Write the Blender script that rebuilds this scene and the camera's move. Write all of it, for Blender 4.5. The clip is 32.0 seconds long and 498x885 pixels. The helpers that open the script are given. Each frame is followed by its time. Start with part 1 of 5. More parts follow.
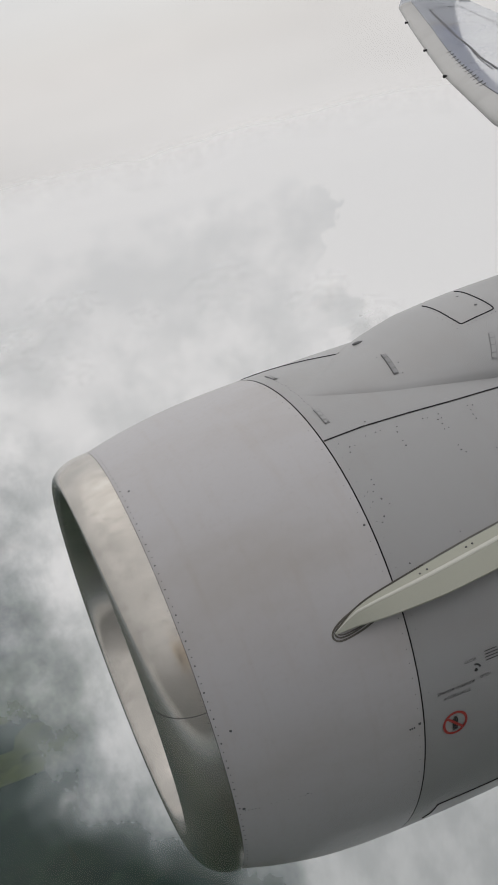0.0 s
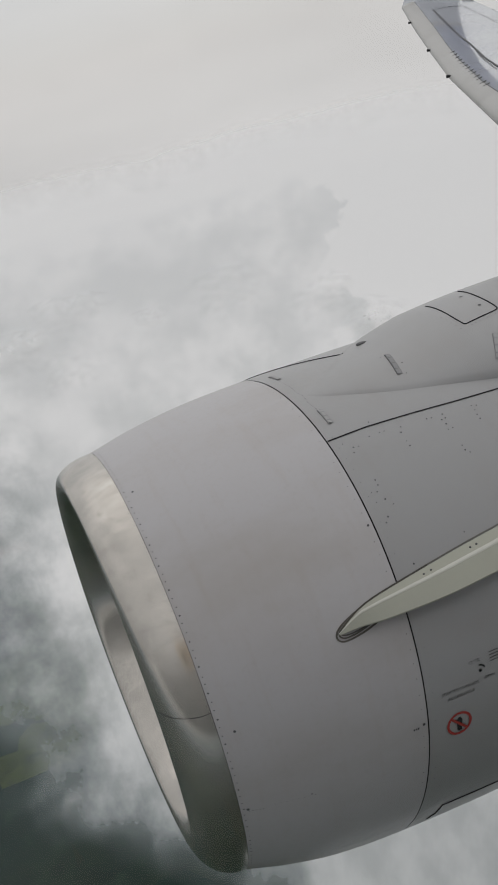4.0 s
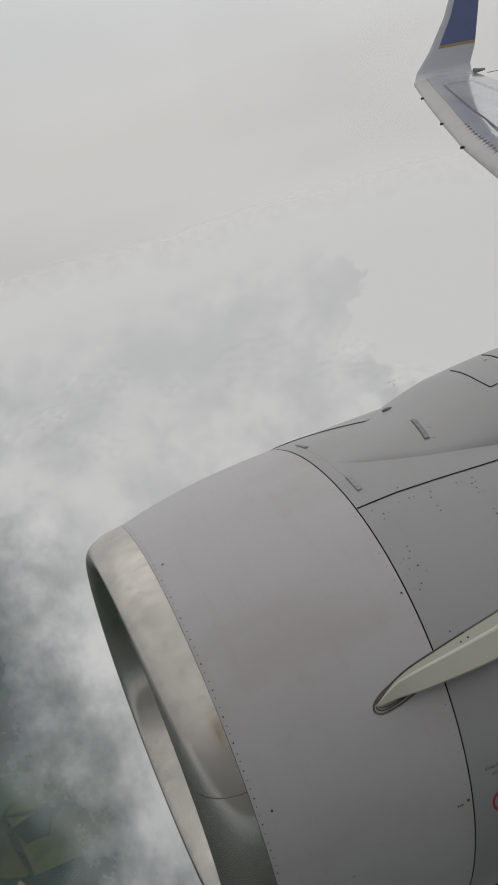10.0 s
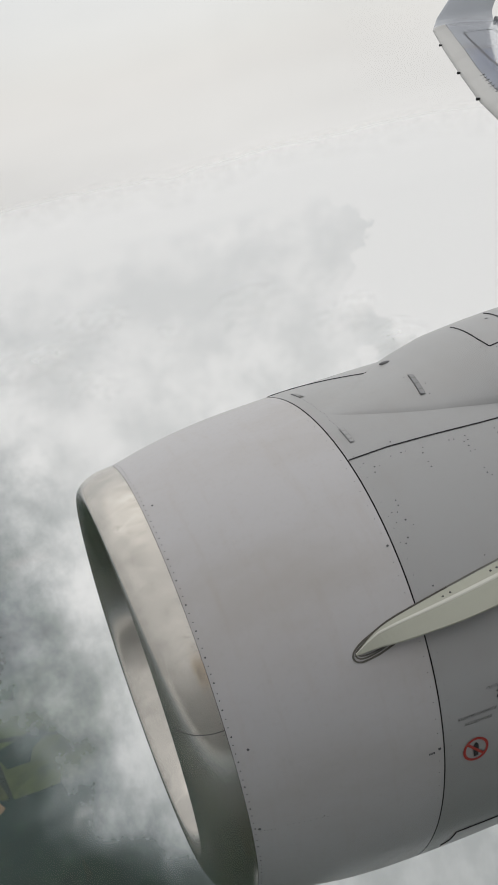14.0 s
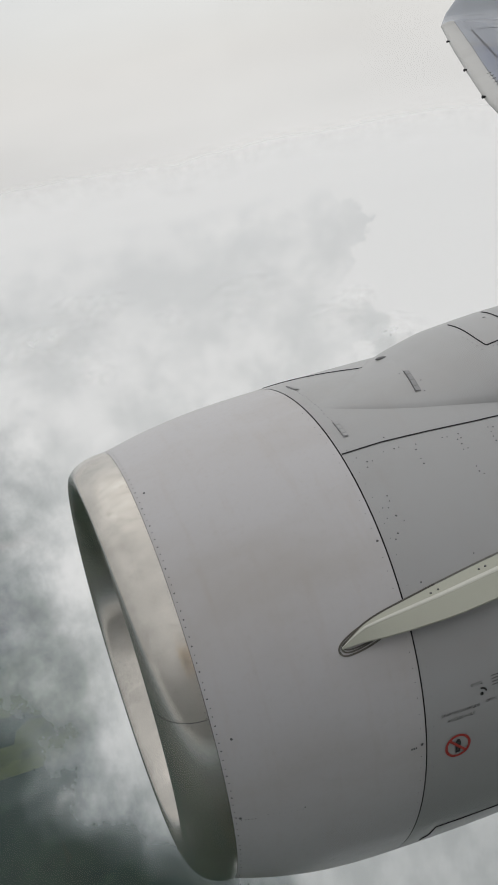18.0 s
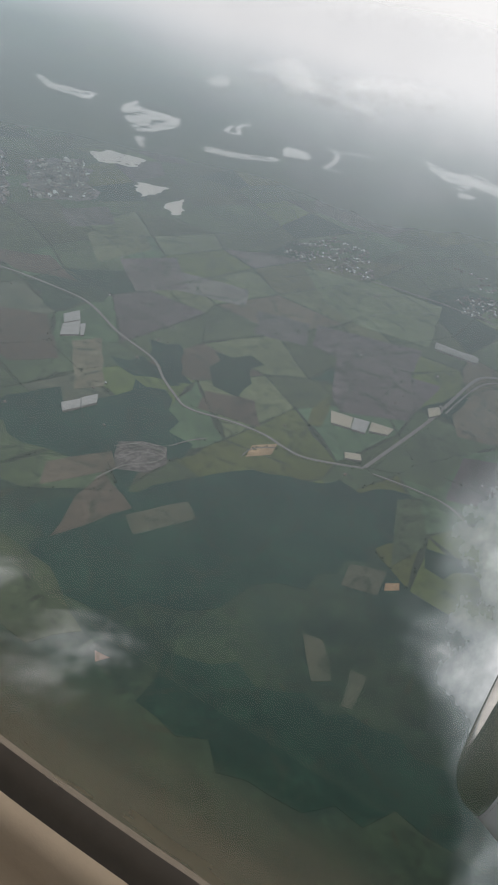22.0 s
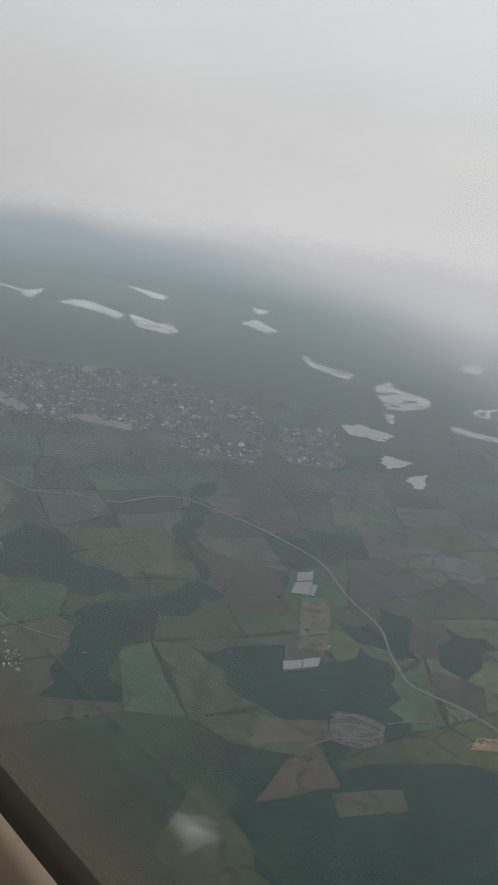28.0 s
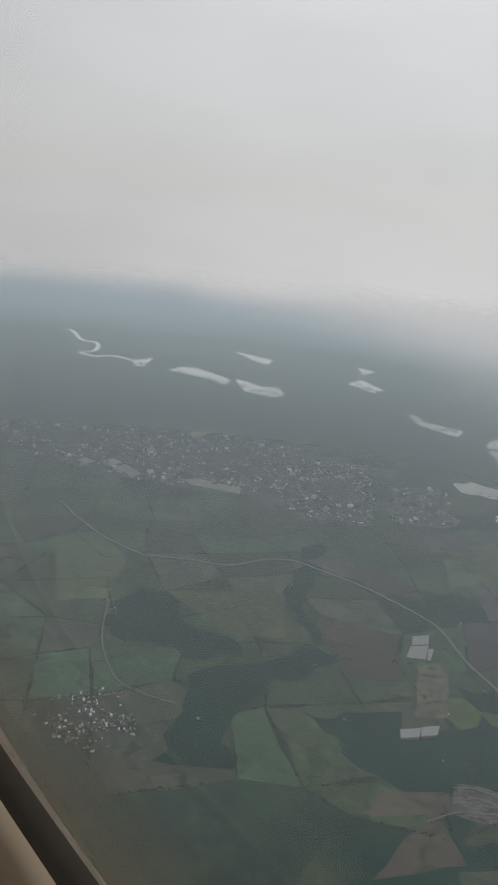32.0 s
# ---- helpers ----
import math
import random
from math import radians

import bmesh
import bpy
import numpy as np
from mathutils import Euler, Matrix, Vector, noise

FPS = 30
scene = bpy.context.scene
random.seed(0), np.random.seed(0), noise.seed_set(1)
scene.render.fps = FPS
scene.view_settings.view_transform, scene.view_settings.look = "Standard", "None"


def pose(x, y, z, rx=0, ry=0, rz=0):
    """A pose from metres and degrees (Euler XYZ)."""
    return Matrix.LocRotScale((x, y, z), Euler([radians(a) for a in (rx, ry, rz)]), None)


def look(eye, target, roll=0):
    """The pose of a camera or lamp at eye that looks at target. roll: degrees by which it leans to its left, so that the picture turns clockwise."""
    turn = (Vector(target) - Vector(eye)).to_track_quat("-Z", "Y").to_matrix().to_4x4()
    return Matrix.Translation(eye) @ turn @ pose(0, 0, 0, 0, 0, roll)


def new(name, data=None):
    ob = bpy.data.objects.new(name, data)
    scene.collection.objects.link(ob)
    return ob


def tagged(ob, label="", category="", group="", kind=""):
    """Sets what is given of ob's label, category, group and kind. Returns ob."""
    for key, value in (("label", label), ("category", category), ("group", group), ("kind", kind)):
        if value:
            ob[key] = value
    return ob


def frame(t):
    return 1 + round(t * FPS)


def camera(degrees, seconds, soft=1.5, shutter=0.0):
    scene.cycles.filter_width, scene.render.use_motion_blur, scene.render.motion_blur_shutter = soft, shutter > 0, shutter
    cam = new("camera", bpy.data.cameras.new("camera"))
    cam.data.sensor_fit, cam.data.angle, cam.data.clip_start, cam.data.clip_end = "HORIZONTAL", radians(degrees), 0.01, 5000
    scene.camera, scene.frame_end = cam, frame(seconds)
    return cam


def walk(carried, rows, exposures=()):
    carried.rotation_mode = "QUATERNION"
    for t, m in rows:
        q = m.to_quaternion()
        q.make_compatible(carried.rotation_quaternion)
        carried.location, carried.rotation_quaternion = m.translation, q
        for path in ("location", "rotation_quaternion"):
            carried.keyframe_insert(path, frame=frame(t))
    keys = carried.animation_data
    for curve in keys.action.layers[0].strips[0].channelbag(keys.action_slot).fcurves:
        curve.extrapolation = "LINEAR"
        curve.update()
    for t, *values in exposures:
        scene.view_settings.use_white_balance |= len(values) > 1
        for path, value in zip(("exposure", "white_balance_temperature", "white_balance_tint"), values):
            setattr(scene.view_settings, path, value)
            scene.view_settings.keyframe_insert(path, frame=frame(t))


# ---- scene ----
# seconds, place and turn of the camera
PATH = [
    (0, 0, 0, 0, 64.753, 12.813, -68.1),
    (0.5, 0, 0, 0, 64.718, 12.812, -68.1),
    (1, 0, 0, 0, 64.791, 12.781, -68.002),
    (1.5, 0, 0, 0, 65.044, 12.756, -67.946),
    (2, 0, 0, 0, 64.911, 12.642, -67.91),
    (2.5, 0, 0, 0, 64.682, 12.506, -67.874),
    (4.5, 0, 0, 0, 65.058, 13.216, -67.946),
    (5, 0, 0, 0, 65.404, 13.407, -68.006),
    (5.5, 0, 0, 0, 65.723, 13.495, -68.014),
    (6, 0, 0, 0, 66.108, 13.471, -67.948),
    (6.5, 0, 0, 0, 66.481, 13.677, -67.96),
    (7, 0, 0, 0, 66.884, 13.899, -67.939),
    (7.5, 0, 0, 0, 67.302, 14.077, -67.814),
    (8, 0, 0, 0, 67.907, 14.327, -67.655),
    (8.5, 0, 0, 0, 68.525, 14.643, -67.439),
    (9, 0, 0, 0, 69.135, 14.952, -67.296),
    (9.5, 0, 0, 0, 69.123, 15.05, -67.023),
    (10, 0, 0, 0, 69.711, 15.164, -66.767),
    (10.5, 0, 0, 0, 70.374, 15.657, -66.489),
    (11, 0, 0, 0, 70.714, 15.946, -66.43),
    (11.5, 0, 0, 0, 70.741, 15.784, -66.628),
    (12, 0, 0, 0, 70.793, 15.51, -66.718),
    (12.5, 0, 0, 0, 71.076, 15.32, -66.542),
    (13, 0, 0, 0, 70.592, 14.977, -66.329),
    (13.5, 0, 0, 0, 68.276, 13.287, -66.126),
    (14, 0, 0, 0, 66.344, 12.231, -65.981),
    (14.5, 0, 0, 0, 66.324, 11.766, -66.028),
    (16.5, 0, 0, 0, 66.055, 10.32, -65.968),
    (17, 0, 0, 0, 65.992, 10.349, -65.854),
    (17.5, 0, 0, 0, 65.939, 10.209, -65.676),
    (18, 0, 0, 0, 65.819, 10.295, -65.585),
    (18.5, 0, 0, 0, 65.632, 10.266, -65.486),
    (19, 0, 0, 0, 65.579, 10.309, -65.321),
    (19.5, 0, 0, 0, 65.552, 10.386, -65.17),
    (20, 0, 0, 0, 65.499, 10.318, -64.964),
    (20.5, 0, 0, 0, 64.847, 7.87, -59.079),
    (21, 0.0009, -0.0140, 0.0128, 58.592, 2.156, -45.276),
    (21.5, 0.0073, -0.0835, 0.0467, 57.256, -8.59, -21.883),
    (22, 0.0137, -0.1530, 0.0805, 56.354, -10.492, -13.201),
    (22.5, 0.0191, -0.1689, 0.1047, 56.38, -8.215, -14.584),
    (23, 0.0245, -0.1848, 0.1290, 56.033, -3.447, -22.773),
    (23.5, 0.0809, -0.2373, 0.1422, 54.572, -2.197, -22.303),
    (24, 0.1374, -0.2898, 0.1555, 53.281, 0.821, -25.134),
    (24.5, 0.1271, -0.2965, 0.1508, 53.078, -0.453, -27.251),
    (26.5, 0.1317, -0.3108, 0.1374, 60.952, -5.43, -14.179),
    (27, 0.1201, -0.2940, 0.1074, 64.797, -7.078, -9.019),
    (27.5, 0.1316, -0.3120, 0.0958, 70.013, -8.892, -2.569),
    (28, 0.1450, -0.3001, 0.0833, 71.035, -9.513, 3.506),
    (28.5, 0.1495, -0.2935, 0.0761, 72.303, -8.71, 4.957),
    (29, 0.1555, -0.2928, 0.0750, 72.772, -8.944, 6.314),
    (29.5, 0.1590, -0.2912, 0.0710, 73.029, -8.427, 6.98),
    (30, 0.1624, -0.2895, 0.0669, 73.08, -9.06, 7.469),
    (30.5, 0.1645, -0.2857, 0.0623, 73.149, -9.004, 7.872),
    (31, 0.1665, -0.2818, 0.0576, 73.418, -8.377, 8.226),
    (31.5, 0.1663, -0.2776, 0.0566, 73.805, -7.711, 8.968),
    (32, 0.1660, -0.2733, 0.0555, 74.269, -6.002, 9.957),
]


# ---- camera ----
cam = camera(32.22, 32.0, soft=1.6)
walk(cam, [(r[0], pose(*r[1:])) for r in PATH],
     [(0, -0.15, 6550, 11), (2, -0.2, 6550, 11), (5, -0.38, 6500, 10), (7, -0.42, 6550, 10), (10, -0.42, 6550, 10), (12, -0.42, 6500, 10), (13, -0.25, 6450, 10), (14, -0.02, 6550, 9),
      (17, -0.08, 6520, 9), (20, -0.08, 6520, 9), (20.5, 0.05, 6500, 11), (21, 0.0, 6500, 12), (22, 0.4, 6500, 11), (23, 0.45, 6500, 11), (24, 1.2, 6800, 14),
      (24.5, 1.2, 6800, 14), (26.5, 0.6, 6500, 12), (27, 0.35, 6450, 11), (28, -0.03, 6450, 11), (29, -0.05, 6470, 10), (32, -0.05, 6470, 10)])

# the aeroplane's own frame: x aft, y outboard, z up, origin at the passenger's eye
AIR = Matrix(((0.7008, 0.7124, 0.0378, 0), (-0.7100, 0.7016, -0.0602, 0), (-0.0694, 0.0153, 0.9975, 0), (0, 0, 0, 1)))
# the engine's frame: x aft along its axis, origin at the centre of the lip joint
ENG = Matrix(((0.7013, 0.7124, 0.0259, 2.5262), (-0.7109, 0.7016, -0.0481, 2.0675), (-0.0524, 0.0153, 0.9985, -2.3379), (0, 0, 0, 1)))
LAND = -600.0          # height of the plain below the eye


# ---- light ----
def sky_world():
    w = bpy.data.worlds.new("overcast_sky")
    scene.world = w
    w.use_nodes = True
    nt = w.node_tree
    N, L = nt.nodes, nt.links
    N.clear()
    out = N.new("ShaderNodeOutputWorld")
    bg = N.new("ShaderNodeBackground")
    sky = N.new("ShaderNodeTexSky")
    sky.sky_type, sky.sun_disc = "NISHITA", False
    sky.sun_elevation, sky.sun_rotation = radians(48), radians(60)
    dim = N.new("ShaderNodeVectorMath")
    dim.operation = "SCALE"
    dim.inputs["Scale"].default_value = 0.1
    tc = N.new("ShaderNodeTexCoord")
    mp = N.new("ShaderNodeMapping")
    mp.inputs["Scale"].default_value = (1.0, 1.0, 3.2)
    ns = N.new("ShaderNodeTexNoise")
    ns.inputs["Scale"].default_value, ns.inputs["Detail"].default_value, ns.inputs["Roughness"].default_value = 2.1, 5, 0.5
    rp = N.new("ShaderNodeValToRGB")
    rp.color_ramp.elements[0].position, rp.color_ramp.elements[0].color = 0.3, (0.715, 0.715, 0.715, 1)
    rp.color_ramp.elements[1].position, rp.color_ramp.elements[1].color = 0.7, (0.82, 0.818, 0.816, 1)
    # an overcast is brighter on the sun's side
    sunward = N.new("ShaderNodeVectorMath")
    sunward.operation = "DOT_PRODUCT"
    sunward.inputs[1].default_value = (0.996, 0.087, 0.0)
    lift = N.new("ShaderNodeMapRange")
    lift.inputs["From Min"].default_value, lift.inputs["From Max"].default_value = -0.45, 0.95
    lift.inputs["To Min"].default_value, lift.inputs["To Max"].default_value = 0.87, 1.14
    # and brighter overhead than at the horizon
    high = N.new("ShaderNodeSeparateXYZ")
    dome = N.new("ShaderNodeMapRange")
    dome.inputs["From Min"].default_value, dome.inputs["From Max"].default_value = 0.05, 0.7
    dome.inputs["To Min"].default_value, dome.inputs["To Max"].default_value = 0.9, 1.3
    both = N.new("ShaderNodeMath")
    both.operation = "MULTIPLY"
    glow = N.new("ShaderNodeVectorMath")
    glow.operation = "SCALE"
    mx = N.new("ShaderNodeMix")
    mx.data_type = "RGBA"
    mx.inputs["Factor"].default_value = 0.93
    L.new(tc.outputs["Generated"], mp.inputs["Vector"])
    L.new(mp.outputs["Vector"], ns.inputs["Vector"])
    L.new(ns.outputs["Fac"], rp.inputs["Fac"])
    L.new(sky.outputs["Color"], dim.inputs[0])
    L.new(dim.outputs["Vector"], mx.inputs["A"])
    L.new(tc.outputs["Generated"], sunward.inputs[0])
    L.new(sunward.outputs["Value"], lift.inputs["Value"])
    L.new(rp.outputs["Color"], glow.inputs[0])
    L.new(tc.outputs["Generated"], high.inputs["Vector"])
    L.new(high.outputs["Z"], dome.inputs["Value"])
    L.new(lift.outputs["Result"], both.inputs[0])
    L.new(dome.outputs["Result"], both.inputs[1])
    L.new(both.outputs["Value"], glow.inputs["Scale"])
    L.new(glow.outputs["Vector"], mx.inputs["B"])
    L.new(mx.outputs["Result"], bg.inputs["Color"])
    bg.inputs["Strength"].default_value = 1.0
    L.new(bg.outputs["Background"], out.inputs["Surface"])


sky_world()
sun = new("sun", bpy.data.lights.new("sun", "SUN"))
sun.data.energy, sun.data.angle, sun.data.color = 0.16, radians(60), (1.0, 0.965, 0.91)
sun.matrix_world = look((0, 0, 0), (-0.55, -0.32, -0.75))


# ---- materials ----
def mat(name, build, **kw):
    m = bpy.data.materials.new(name)
    m.use_nodes = True
    nt = m.node_tree
    nt.nodes.clear()
    out = nt.nodes.new("ShaderNodeOutputMaterial")
    sh = build(nt, **kw)
    nt.links.new(sh, out.inputs["Surface"])
    return m


def put(nt, kind, values=(), **attrs):
    n = nt.nodes.new(kind)
    if "operation" in attrs:
        n.operation = attrs["operation"]
    if "data_type" in attrs:
        n.data_type, n.blend_type = attrs["data_type"], attrs["blend_type"]
    for k, v in dict(values).items():
        if hasattr(v, "is_output"):
            nt.links.new(v, n.inputs[k])
        else:
            n.inputs[k].default_value = v
    return n


def place(nt, scale=(1, 1, 1)):
    tc = put(nt, "ShaderNodeTexCoord")
    return put(nt, "ShaderNodeMapping", {"Vector": tc.outputs["Object"], "Scale": scale}).outputs["Vector"]


def world_place(nt, scale=(1, 1, 1)):
    g = put(nt, "ShaderNodeNewGeometry")
    return put(nt, "ShaderNodeMapping", {"Vector": g.outputs["Position"], "Scale": scale}).outputs["Vector"]


def noisy(nt, vec, scale, detail=6, rough=0.55):
    return put(nt, "ShaderNodeTexNoise", {"Vector": vec, "Scale": scale, "Detail": detail, "Roughness": rough}).outputs["Fac"]


def ramp(nt, fac, stops):
    r = put(nt, "ShaderNodeValToRGB", {"Fac": fac})
    e = r.color_ramp.elements
    while len(e) < len(stops):
        e.new(0.5)
    for el, (p, c) in zip(e, stops):
        el.position, el.color = p, (*c, 1)
    return r.outputs["Color"]


def span(nt, v, a, b, c=0.0, d=1.0, smooth=True):
    n = put(nt, "ShaderNodeMapRange", {"Value": v, "From Min": a, "From Max": b, "To Min": c, "To Max": d})
    n.interpolation_type = "SMOOTHSTEP" if smooth else "LINEAR"
    return n.outputs["Result"]


def calc(nt, op, a, b=0.0):
    n = put(nt, "ShaderNodeMath", operation=op)
    for i, v in enumerate((a, b)):
        if hasattr(v, "is_output"):
            nt.links.new(v, n.inputs[i])
        else:
            n.inputs[i].default_value = v
    return n.outputs[0]


def blend(nt, f, a, b, how="MIX"):
    n = put(nt, "ShaderNodeMix", data_type="RGBA", blend_type=how)
    for sock, v in (("Factor", f), ("A", a), ("B", b)):
        if hasattr(v, "is_output"):
            nt.links.new(v, n.inputs[sock])
        elif sock == "Factor":
            n.inputs[sock].default_value = v
        else:
            n.inputs[sock].default_value = (*v, 1)
    return n.outputs["Result"]


def skin(nt, colour, rough=0.5, metal=0.0, height=None, strength=0.2, dist=0.01, coat=0.0):
    b = put(nt, "ShaderNodeBsdfPrincipled")
    for k, v in (("Base Color", colour), ("Roughness", rough), ("Metallic", metal), ("Coat Weight", coat)):
        if hasattr(v, "is_output"):
            nt.links.new(v, b.inputs[k])
        else:
            b.inputs[k].default_value = (*v, 1) if isinstance(v, tuple) else v
    if height is not None:
        bp = put(nt, "ShaderNodeBump", {"Height": height, "Strength": strength, "Distance": dist})
        nt.links.new(bp.outputs["Normal"], b.inputs["Normal"])
    return b.outputs["BSDF"]


def paint(nt, base=(0.475, 0.465, 0.475), dirt_sheen=(0.29, 0.28, 0.27), rough=0.5, amount=0.35, coat=0.0):
    v = place(nt)
    big = noisy(nt, place(nt, (0.6, 1.6, 1.6)), 1.3, 5)
    fine = noisy(nt, v, 45, 4)
    f = calc(nt, "MULTIPLY", span(nt, big, 0.42, 0.8), amount)
    c = blend(nt, f, base, dirt_sheen)
    c = blend(nt, calc(nt, "MULTIPLY", span(nt, fine, 0.5, 0.8), 0.12), c, dirt_sheen)
    runs = noisy(nt, place(nt, (7, 0.9, 0.9)), 2.2, 6, 0.6)
    c = blend(nt, calc(nt, "MULTIPLY", span(nt, runs, 0.5, 0.78), amount * 0.35), c, tuple(x * k for x, k in zip(dirt_sheen, (1.08, 0.98, 0.9))))
    return skin(nt, c, calc(nt, "ADD", calc(nt, "MULTIPLY", fine, 0.15), rough - 0.07), 0.0, fine, 0.02, 0.002, coat)


def bare_metal(nt):
    """Polished aluminium, weathered cream with streaks and pits."""
    v = place(nt)
    big = noisy(nt, place(nt, (2.0, 1, 1)), 3.0, 6, 0.6)
    streak = noisy(nt, place(nt, (1.6, 3.0, 3.0)), 2.4, 6, 0.65)
    spot = noisy(nt, v, 22, 6, 0.7)
    c = ramp(nt, streak, [(0.3, (0.46, 0.435, 0.40)), (0.68, (0.62, 0.59, 0.54))])
    c = blend(nt, calc(nt, "MULTIPLY", span(nt, spot, 0.56, 0.72), 0.5), c, (0.36, 0.33, 0.29))
    r = calc(nt, "ADD", calc(nt, "MULTIPLY", spot, 0.1), calc(nt, "MULTIPLY", big, 0.2))
    r = calc(nt, "ADD", r, 0.06)
    return skin(nt, c, r, 0.85, big, 0.012, 0.02)


def plain(nt, colour=(0.1, 0.1, 0.1), rough=0.5, metal=0.0, grain=60.0, vary=0.25):
    f = noisy(nt, place(nt), grain, 4)
    dark = tuple(x * (1 - vary) for x in colour)
    return skin(nt, blend(nt, f, dark, colour), rough, metal, f, 0.05, 0.002)


def soil(nt, a=(0.038, 0.06, 0.036), b=(0.058, 0.082, 0.045), vary=1.0, size=0.01):
    """Crops and meadow: two greens or browns, patchy at field size, mottled close up."""
    info = calc(nt, "ADD", put(nt, "ShaderNodeObjectInfo").outputs["Random"], put(nt, "ShaderNodeNewGeometry").outputs["Random Per Island"])
    info = calc(nt, "ADD", calc(nt, "MULTIPLY", calc(nt, "SUBTRACT", calc(nt, "FRACT", info), 0.5), vary), 0.5)
    v = world_place(nt)
    big = noisy(nt, v, size, 6, 0.6)
    small = noisy(nt, v, size * 9, 5, 0.65)
    clumps = noisy(nt, v, 0.045, 7, 0.7)
    c = blend(nt, span(nt, big, 0.32, 0.68), a, b)
    c = blend(nt, calc(nt, "MULTIPLY", span(nt, small, 0.4, 0.75), 0.5), c, tuple(0.55 * x for x in a))
    bent = put(nt, "ShaderNodeVectorMath", {0: put(nt, "ShaderNodeTexNoise", {"Vector": v, "Scale": 0.02, "Detail": 3}).outputs["Color"], "Scale": 34.0}, operation="SCALE").outputs["Vector"]
    bent = put(nt, "ShaderNodeVectorMath", {0: v, 1: bent}, operation="ADD").outputs["Vector"]
    bent = put(nt, "ShaderNodeVectorMath", {0: bent, 1: (1.0, 1.0, 0.0)}, operation="MULTIPLY").outputs["Vector"]
    lots = put(nt, "ShaderNodeTexVoronoi", {"Vector": bent, "Scale": 0.014})
    lots.feature = "DISTANCE_TO_EDGE"
    tone = put(nt, "ShaderNodeTexVoronoi", {"Vector": bent, "Scale": 0.014}).outputs["Color"]
    tone = put(nt, "ShaderNodeSeparateColor", {"Color": tone}).outputs["Red"]
    c = blend(nt, calc(nt, "MULTIPLY", span(nt, tone, 0.0, 1.0, smooth=False), 0.36), c, tuple(0.5 * x for x in a))
    bushes = calc(nt, "MULTIPLY", span(nt, lots.outputs["Distance"], 0.015, 0.06, 0.6, 0.0), span(nt, noisy(nt, v, 0.05, 4), 0.4, 0.6))
    c = blend(nt, bushes, c, (0.02, 0.034, 0.022))
    c = blend(nt, calc(nt, "MULTIPLY", span(nt, clumps, 0.53, 0.66), 0.28), c, (0.022, 0.037, 0.024))
    c = blend(nt, calc(nt, "MULTIPLY", span(nt, clumps, 0.47, 0.36), 0.22), c, tuple(1.7 * x for x in b))
    tint = put(nt, "ShaderNodeHueSaturation", {"Color": c, "Value": calc(nt, "ADD", calc(nt, "MULTIPLY", info, 0.6), 0.72),
                                               "Hue": calc(nt, "ADD", calc(nt, "MULTIPLY", info, 0.06), 0.465)}).outputs["Color"]
    return skin(nt, tint, 0.95)


def vapour(nt, alpha, colour=(0.9, 0.9, 0.9), passing=0.12):
    c = colour if hasattr(colour, "is_output") else (*colour, 1)
    up = put(nt, "ShaderNodeVectorMath", operation="ADD")
    soft_n = put(nt, "ShaderNodeVectorMath", {0: put(nt, "ShaderNodeNewGeometry").outputs["Normal"], "Scale": 0.3}, operation="SCALE")
    nt.links.new(soft_n.outputs["Vector"], up.inputs[0])
    up.inputs[1].default_value = (0.0, 0.0, 0.8)
    even = put(nt, "ShaderNodeVectorMath", {0: up.outputs["Vector"]}, operation="NORMALIZE").outputs["Vector"]
    d = put(nt, "ShaderNodeBsdfDiffuse", {"Color": c, "Normal": even}).outputs["BSDF"]
    tl = put(nt, "ShaderNodeBsdfTranslucent", {"Color": c}).outputs["BSDF"]
    m = put(nt, "ShaderNodeMixShader", {0: passing})
    nt.links.new(d, m.inputs[1])
    nt.links.new(tl, m.inputs[2])
    o = put(nt, "ShaderNodeMixShader")
    if hasattr(alpha, "is_output"):
        nt.links.new(alpha, o.inputs[0])
    else:
        o.inputs[0].default_value = alpha
    nt.links.new(put(nt, "ShaderNodeBsdfTransparent").outputs["BSDF"], o.inputs[1])
    nt.links.new(m.outputs[0], o.inputs[2])
    return o.outputs[0]


